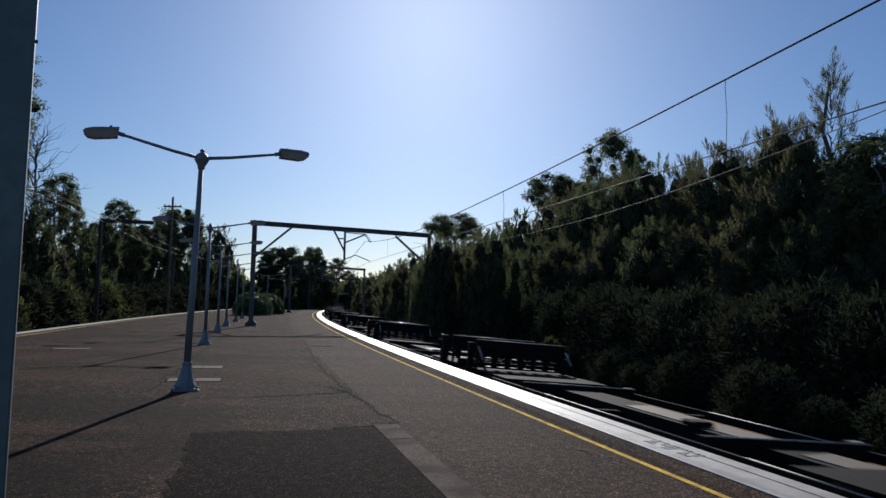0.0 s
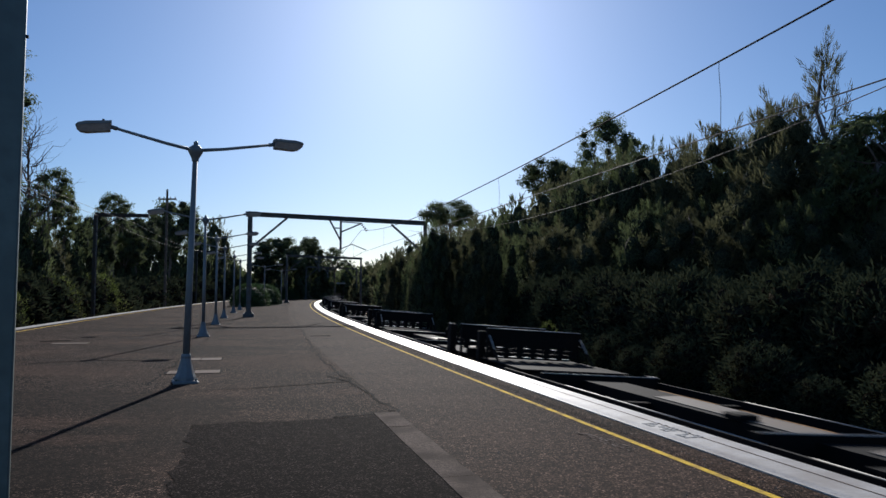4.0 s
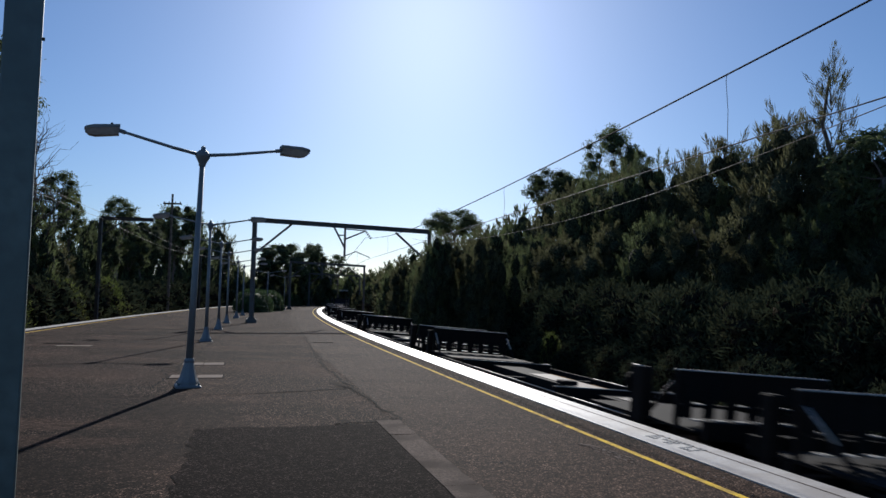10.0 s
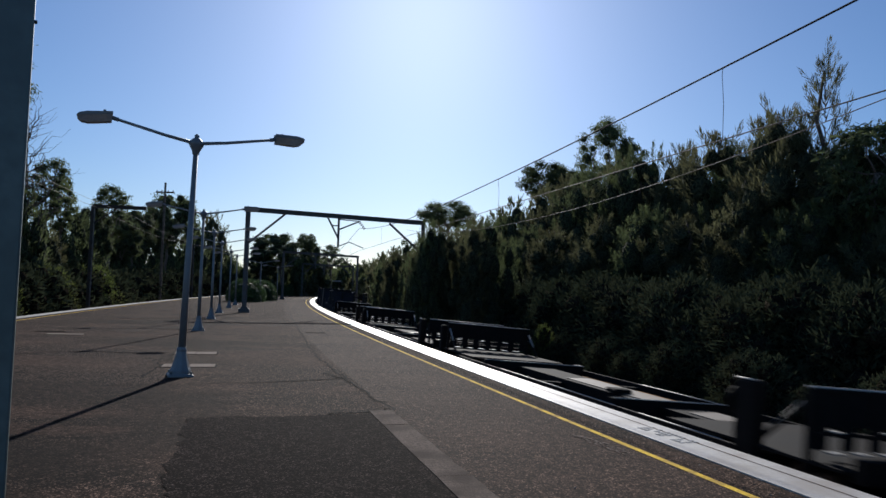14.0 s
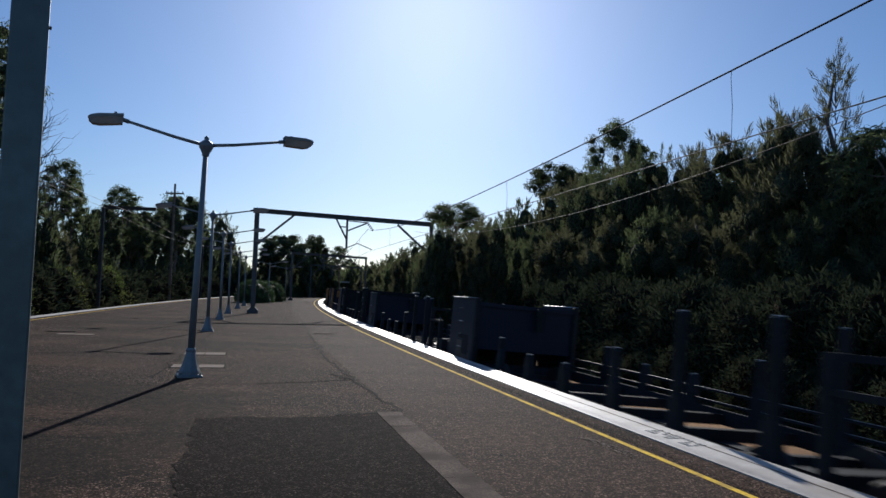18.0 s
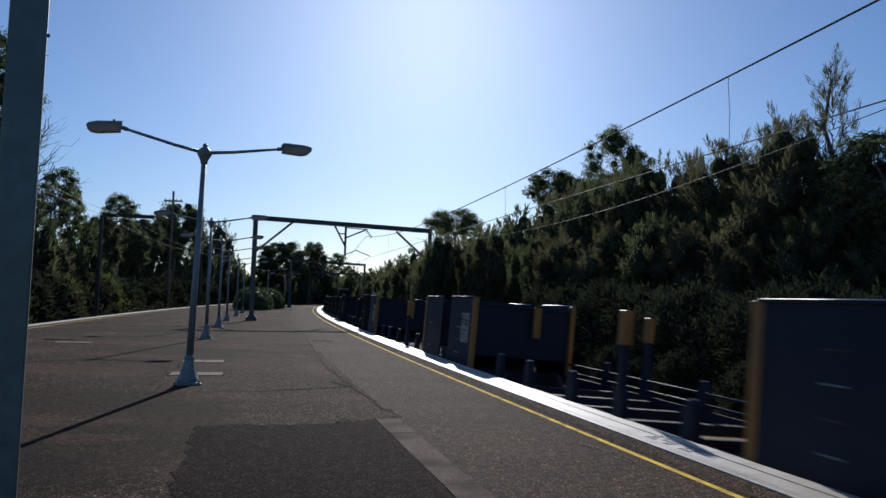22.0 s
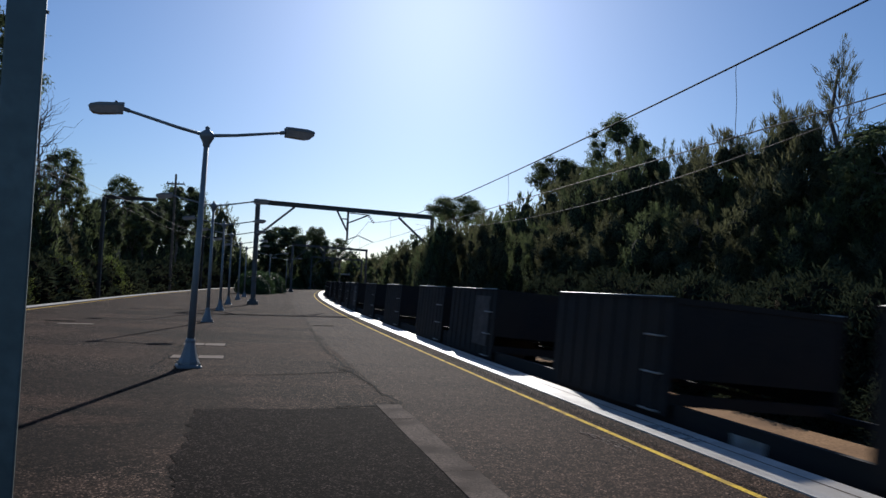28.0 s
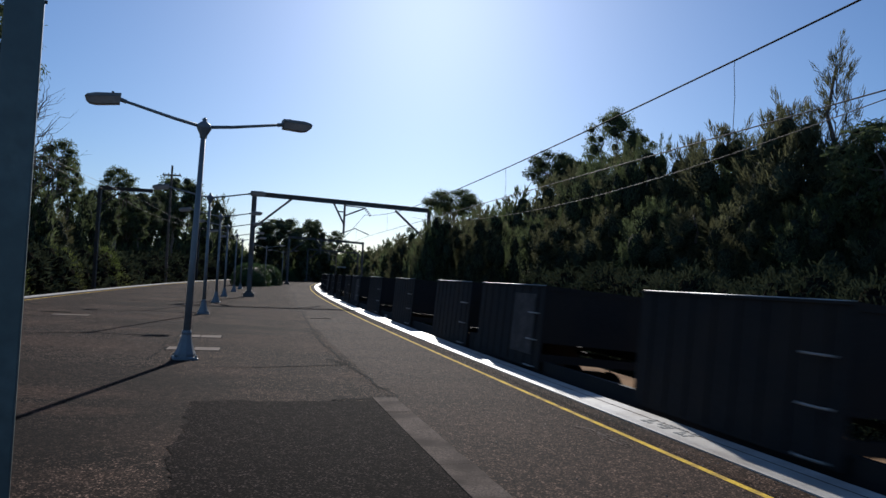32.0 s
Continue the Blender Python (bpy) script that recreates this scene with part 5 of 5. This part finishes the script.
        for x in (-1.17, 1.17):
            part("brace", Shape().beam((x, y - e * 0.05, 1.55), (x, y - e * 0.85, 0.95), 0.045, 0.045), BLACK_PAINT, t)
            part("brace_strip", Shape().tube([(x, y - e * 0.10, 1.54), (x, y - e * 0.5, 1.24)], 0.02, 8), PALE_EDGE, t, "", True)
        part("walkway", Shape().box(-1.25, 1.25, y - e * 1.5, y - e * 0.6, 0.80, 0.84), BLACK_PAINT, t)
        part("walkway_edge", Shape().tube([(-0.95, y - e * 1.0, 0.85), (-0.1, y - e * 1.0, 0.85)], 0.022, 8), PALE_EDGE, t, "", True)
        part("lamp_bracket", Shape().box(1.12, 1.3, y + e * 0.1, y + e * 0.3, 1.36, 1.38), PALE_EDGE, t)
    part("brake_stand", Shape().box(-1.30, -1.12, -h + 1.78, -h + 2.12, 0.8, 1.68, 0.03), BLACK_PAINT, t)
    part("stand_cap", Shape().tube([(-1.28, -h + 1.8, 1.68), (-1.28, -h + 2.1, 1.68)], 0.012, 8), PALE_EDGE, t, "", True)
    part("brake_wheel", Shape().tube([(-1.2, -h + 2.14, 1.42), (-1.2, -h + 2.18, 1.42)], 0.16, 14), BLACK_PAINT, t)
    part("end_post", Shape().box(-1.30, -1.14, h - 0.85, h - 0.66, 0.6, 1.62, 0.02), BLACK_PAINT, t)
    return t


def panel_ribs(t, p, x, y0, y1, z0, z1, n, mat, w=0.07, d=0.05):
    for k in range(n):
        y = y0 + (y1 - y0) * (k + 0.5) / n
        part("rib", Shape().box(min(x, x + d), max(x, x + d), y - w / 2, y + w / 2, z0, z1), mat, p)


def placard(p, x, y0, y1, z0, z1, mat, lines):
    """A painted board with bars for its writing; x is the outer face."""
    b = part("placard", Shape().box(x - 0.012, x, y0, y1, z0, z1), mat, p, "dirty white painted notice panel")
    for k, (a, c, zz, hh) in enumerate(lines):
        part("lettering", Shape().box(x - 0.017, x - 0.012, y0 + (y1 - y0) * a, y0 + (y1 - y0) * c, z0 + (z1 - z0) * zz, z0 + (z1 - z0) * (zz + hh)), INK, b)


def build_bin_wagon(length, ends, paint, edge, ribs, notice, label, rear=None, faded=False, bare=False):
    """A wagon with a tall box at each end and a low middle with stanchions."""
    t = thing("bulkhead_wagon", label, "railway wagon", "goods train wagons")
    h = length / 2
    underframe(t, h, paint)
    body, number = paint, ribs
    w = 1.36
    for e in (-1, 1):
        top = 2.43 if rear and e > 0 else 2.62 if edge is ORANGE_PAINT else 2.66
        ln = ends[0] if e < 0 else ends[1]
        paint, ribs = (rear, 0) if rear and e > 0 else (body, number)
        ya, yb = e * (h - 0.45), e * (h - 0.45 - ln)
        y0, y1 = min(ya, yb), max(ya, yb)
        if bare and e < 0:
            y1 = y0 + 1.4
            for sx in (-1, 1):
                for y in (y0 + 0.1, y1 - 0.1):
                    part("end_post", Shape().box(sx * 1.25 - 0.06, sx * 1.25 + 0.06, y - 0.06, y + 0.06, 0.65, 2.1 if y > y0 + 0.2 else 1.75), paint, t)
                part("end_bar", Shape().box(sx * 1.25 - 0.04, sx * 1.25 + 0.04, y0 + 0.1, y1 - 0.1, 1.68, 1.75), paint, t)
            part("end_bar", Shape().box(-1.19, 1.19, y1 - 0.13, y1 - 0.07, 2.02, 2.1), paint, t)
            continue
        b = part("side_panel", Shape().box(-w, -w + 0.05, y0, y1, 0.62, top), paint, t)
        part("side_panel", Shape().box(w - 0.05, w, y0, y1, 0.62, top), paint, t)
        for y in (ya - e * 0.06, yb + e * 0.04):
            part("end_wall", Shape().box(-w + 0.05, w - 0.05, y - 0.02, y + 0.02, 1.2, top - 0.12), paint, t)
        part("box_floor", Shape().box(-w + 0.05, w - 0.05, y0 + 0.12, y1 - 0.12, 1.2, 1.25), paint, t)
        for x in (-w, w):
            part("top_rail", Shape().box(x - 0.03, x + 0.03, y0 - 0.02, y1 + 0.02, top, top + 0.03), paint, b)
            part("worn_edge", Shape().tube([(x, y0 + 0.03, top + 0.03), (x, y1 - 0.05, top + 0.03)], 0.013 if x < 0 else 0.022, 8), RIM, b, "", True)
        part("end_rail", Shape().box(-w + 0.06, w - 0.06, ya - 0.05, ya + 0.05, top - 0.16, top - 0.06), paint, b)
        part("end_rail", Shape().box(-w + 0.06, w - 0.06, yb - 0.05, yb + 0.05, top - 0.16, top - 0.06), paint, b)
        if ribs:
            panel_ribs(t, b, -w, y0 + 0.05, y1 - 0.05, 0.75, top, ribs, paint, 0.08, -0.05)
        for x in (-w - 0.02, w - 0.10):
            part("corner_post", Shape().box(x, x + 0.12, yb - 0.09, yb + 0.09, 0.6, top + 0.02, 0.015), edge, b)
        part("brake_post", Shape().box(0.20, 0.40, yb - e * 0.16 - 0.05, yb - e * 0.16 + 0.05, 1.75, top - 0.1, 0.02), edge, b)
        for k in range(5):
            z = 0.85 + 0.33 * k
            part("rung", Shape().tube([(-w - 0.09, y0 + (y1 - y0) * 0.36, z), (-w - 0.09, y0 + (y1 - y0) * 0.36 + 0.34, z)], 0.013, 6), GALV if k in (1, 3) else DARK_STEEL, b)
        if faded and e > 0:
            for q, (fy, fz, wy, wz) in enumerate(((0.3, 0.75, 1.25, 0.3), (0.45, 1.0, 0.5, 0.5), (1.0, 0.98, 0.45, 0.35), (0.62, 1.4, 0.7, 0.1))):
                part("faded_paint_patch", Shape().box(-w - 0.004 - 0.003 * q, -w - 0.001, y0 + fy, y0 + fy + wy, fz, fz + wz), PLACARD_RUST if q % 2 == 0 else GREY_PAINT, b, "faded patch of spray paint")
        if notice and e > 0:
            yy = y0 + (y1 - y0) * 0.12 - 0.12 + (0.35 if ribs else 0)
            lines = [(0.05, 0.08, 0.66, 0.26), (0.27, 0.30, 0.66, 0.26), (0.05, 0.30, 0.90, 0.03), (0.05, 0.30, 0.65, 0.03), (0.12, 0.22, 0.74, 0.09), (0.40, 0.56, 0.72, 0.06), (0.60, 0.92, 0.72, 0.06), (0.36, 0.72, 0.58, 0.08), (0.76, 0.84, 0.58, 0.08), (0.14, 0.40, 0.40, 0.04), (0.44, 0.80, 0.40, 0.04), (0.14, 0.62, 0.28, 0.03)]
            placard(b, -w - (0.052 if ribs else 0.002), yy + 0.14, yy + 0.82, 1.46, 2.22, notice, [(1 - c, 1 - a, z, q) for a, c, z, q in lines])
    paint = body
    for sx in (-1, 1):
        part("side_sill", Shape().box(sx * 1.28 - 0.06, sx * 1.28 + 0.06, -h + 1.0, h - 1.0, 0.62, 0.86), paint, t)
        if sx > 0:
            for z in (0.98, 1.18):
                rail = part("side_rail", Shape().box(1.27, 1.33, -h + 2.6, h - ends[1] - 0.4, z - 0.04, z), paint, t)
                part("worn_edge", Shape().tube([(1.28, -h + 2.9, z), (1.28, h - ends[1] - 1.2, z)], 0.007, 6), PALE_EDGE, rail, "rail edge with its sun glint painted pale", True)
    # low pins along the sills, and one tall pair
    if bare:
        pins = [(-h + 1.85 + u, tall, tall) for u, tall in ((0.6, 2.42), (2.4, 2.42), (4.1, 1.80), (5.9, 1.38), (7.6, 1.38), (9.3, 1.60))]
    else:
        pins = [(-h + 0.45 + ends[0] + u, near, far) for u, near, far in ((1.2, 1.38, 1.38), (3.0, 2.45, 1.38), (4.7, 1.38, 1.38), (6.7, 1.38, 2.45), (8.4, 1.38, 1.38))]
    for y, *talls in pins:
        for sx, tall in zip((-1, 1), talls):
            foot = 1.36 if tall > 1.5 else tall
            pin = [(y - 0.17, 0.62), (y + 0.17, 0.62), (y + 0.13, foot - 0.2), (y + 0.085, foot - 0.06), (y + 0.055, foot), (y + 0.05, tall - 0.03), (y + 0.03, tall), (y - 0.03, tall), (y - 0.05, tall - 0.03), (y - 0.055, foot), (y - 0.085, foot - 0.06), (y - 0.13, foot - 0.2)]
            if tall <= 1.5:
                pin = pin[:4] + [(y + 0.04, tall), (y - 0.04, tall)] + pin[-2:]
            post = part("stanchion", Shape().extrude(pin, "x", sx * 1.3 - 0.06, sx * 1.3 + 0.06), paint, t)
            part("stanchion_tip", Shape().tube([(sx * 1.3 - 0.062, y, tall - 0.005), (sx * 1.3 + 0.062, y, tall - 0.005)], 0.02, 8), PALE_EDGE, post, "pale bright tip")
            if edge is ORANGE_PAINT and tall > 2.0:
                part("stanchion_cap", Shape().box(sx * 1.3 - 0.075, sx * 1.3 + 0.075, y - 0.10, y + 0.10, 1.95, tall + 0.02, 0.01), edge, post, "orange painted upper end")
    for k in range(5):
        y = pins[0][0] + (pins[-1][0] - pins[0][0]) * (k + 0.5) / 5
        part("crossbeam", Shape().box(-1.22, 1.22, y - 0.07, y + 0.07, 0.62, 0.80), paint, t)
    for e in (-1, 1):
        part("end_platform", Shape().box(-1.3, 1.3, min(e * (h - 0.03), e * (h - 0.43)), max(e * (h - 0.03), e * (h - 0.43)), 0.55, 1.22, 0.02), paint, t)
    return t


def build_box_wagon(length, bins, label, notice_at=()):
    """A wagon with separate tall bins; bins: distance of the bin's front from the wagon's front, and its length."""
    t = thing("bin_wagon", label, "railway wagon", "goods train wagons")
    h = length / 2
    underframe(t, h, SOOT_PAINT, 0.85, 2.25 if length > 22 else 1.6)
    w, top = 1.38, 2.50
    for k, (u, ln) in enumerate(bins):
        y0, y1 = -h + u, -h + u + ln
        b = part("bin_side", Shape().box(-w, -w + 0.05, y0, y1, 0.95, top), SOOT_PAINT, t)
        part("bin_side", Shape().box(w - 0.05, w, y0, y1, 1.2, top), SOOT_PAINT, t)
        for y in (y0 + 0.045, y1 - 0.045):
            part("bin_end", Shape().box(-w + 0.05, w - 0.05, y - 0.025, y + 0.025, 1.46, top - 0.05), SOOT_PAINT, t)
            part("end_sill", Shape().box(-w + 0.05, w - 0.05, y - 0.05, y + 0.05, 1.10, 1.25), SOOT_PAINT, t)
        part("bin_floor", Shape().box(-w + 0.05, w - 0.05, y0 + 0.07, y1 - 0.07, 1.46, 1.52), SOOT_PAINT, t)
        for x in (-w, w):
            part("top_rail", Shape().box(x - 0.03, x + 0.03, y0 - 0.02, y1 + 0.02, top, top + 0.03), SOOT_PAINT, b)
            part("worn_edge", Shape().tube([(x, y0 + 0.03, top + 0.03), (x, y1 - 0.05, top + 0.03)], 0.013 if x < 0 else 0.022, 8), RIM, b, "", True)
        for y in (y0 + 0.045, y1 - 0.045):
            part("end_rail", Shape().box(-w + 0.05, w - 0.05, y - 0.045, y + 0.045, top - 0.05, top + 0.03), SOOT_PAINT, b)
        panel_ribs(t, b, -w, y0 + 0.08, y1 - 0.08, 1.0, top, max(3, int(ln / 0.42)), SOOT_PAINT, 0.06, -0.014)
        for z in (1.0, 1.5, 2.0):
            part("rung", Shape().tube([(-w - 0.02, y0 + 0.14, z), (-w - 0.09, y0 + 0.17, z), (-w - 0.09, y0 + 0.50, z), (-w - 0.02, y0 + 0.53, z)], 0.014, 6), PALE_EDGE, b)
        if length < 22:
            part("data_plate", Shape().box(-1.305, -1.292, y0 - 1.15, y0 - 0.75, 0.90, 1.02), PLACARD, t)
        if k in notice_at:
            placard(b, -w - 0.016, y0 + 0.35, y0 + 1.45, 1.2, 2.36, PLACARD_RUST, [])
    for sx in (-1, 1):
        part("side_sill", Shape().box(sx * 1.24 - 0.05, sx * 1.24 + 0.05, -h + 0.5, h - 0.5, 0.80 if sx < 0 else 1.08, 1.12 if sx < 0 else 1.16), SOOT_PAINT, t)
    for e in (-1, 1):
        part("end_platform", Shape().box(-1.3, 1.3, min(e * (h - 0.02), e * (h - 0.4)), max(e * (h - 0.02), e * (h - 0.4)), 0.66, 1.3), SOOT_PAINT, t)
    part("air_tank", Shape().tube([(-0.7, -0.6, 0.55), (-0.7, 0.6, 0.55)], 0.2, 12), DARK_STEEL, t)
    part("data_plate", Shape().box(-1.305, -1.292, -0.3, 0.25, 0.86, 1.0), PLACARD, t)
    return t


SPEED = 20.0


def ride(ob, passes):
    """Key a wagon along the track; passes: the time at which its centre passes the camera."""
    rows = []
    for t in np.linspace(0.0, 32.0, 33):
        # the train slowly picks up speed
        s = SPEED * (passes - t - float(np.interp(t, (0, 3.2, 6.5, 9.7, 13.5, 16, 19.5, 22.5, 24.5, 28.5, 30.5, 32), (0.139, 0.094, 0.030, 0.021, 0.030, 0.052, 0.050, 0.045, 0.042, 0.050, 0.040, 0.024))))
        y = along(s)
        p = beside(y, TRACK, RAIL_TOP)
        rows.append((float(t), pose(p.x, p.y, p.z, 0, CANT, heading(y))))
    walk(ob, rows)


def motions():
    """Couplings pass the camera at these times; a wagon runs between each two."""
    for ob, passes in TRAIN:
        ride(ob, passes)


def build_train():
    out = []
    lead = -4.315
    step = 0.7778
    a = None
    # empty wagons
    for k in range(27):
        if a is None:
            a = build_skeletal(step * SPEED)
            ob = a
        else:
            ob = copy_thing(a, pose(0, 0, 0))
        out.append((ob, lead + step * (k + 0.5)))
    # wagons with tall ends, grey then blue
    joints = [16.73, 17.53, 18.31, 19.13, 19.94, 20.74, 21.535, 22.325, 23.115, 23.905, 24.66]
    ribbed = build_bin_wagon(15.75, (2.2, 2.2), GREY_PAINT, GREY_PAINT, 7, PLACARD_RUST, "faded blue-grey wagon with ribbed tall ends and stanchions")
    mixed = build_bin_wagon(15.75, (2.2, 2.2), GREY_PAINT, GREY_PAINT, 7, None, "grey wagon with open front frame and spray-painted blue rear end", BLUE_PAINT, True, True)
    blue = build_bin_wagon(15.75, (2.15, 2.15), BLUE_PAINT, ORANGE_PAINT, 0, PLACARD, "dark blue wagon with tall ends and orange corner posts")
    used = set()
    for k, kind in enumerate("oroorbbbbr"):
        ob = {"r": ribbed, "o": mixed, "b": blue}[kind]
        if kind in used:
            ob = copy_thing(ob, pose(0, 0, 0))
        used.add(kind)
        out.append((ob, (joints[k] + joints[k + 1]) / 2))
    # black wagons with bins
    v = SPEED
    special = [(24.66, 25.635, ((0.6, 2.2), (6.0, 2.2), (11.46, 2.2), (16.9, 2.2))), (25.635, 26.555, ((0.4, 2.2), (5.86, 2.1), (11.06, 2.3), (15.9, 2.3)))]
    for c0, c1, bins in special:
        out.append((build_box_wagon((c1 - c0) * v, bins, "sooty black wagon with tall ribbed bins"), (c0 + c1) / 2))
    cycle = 1.275
    n = cycle * v
    big = build_box_wagon(n, ((0.4, 3.66), (7.36, 3.66), (14.26, 3.68), (21.36, 3.68)), "sooty black long wagon with four tall ribbed bins", (3,))
    for k in range(14):
        ob = big if k == 0 else copy_thing(big, pose(0, 0, 0))
        out.append((ob, 26.555 + cycle * (k + 0.5)))
    return out


TRAIN = build_train()
motions()
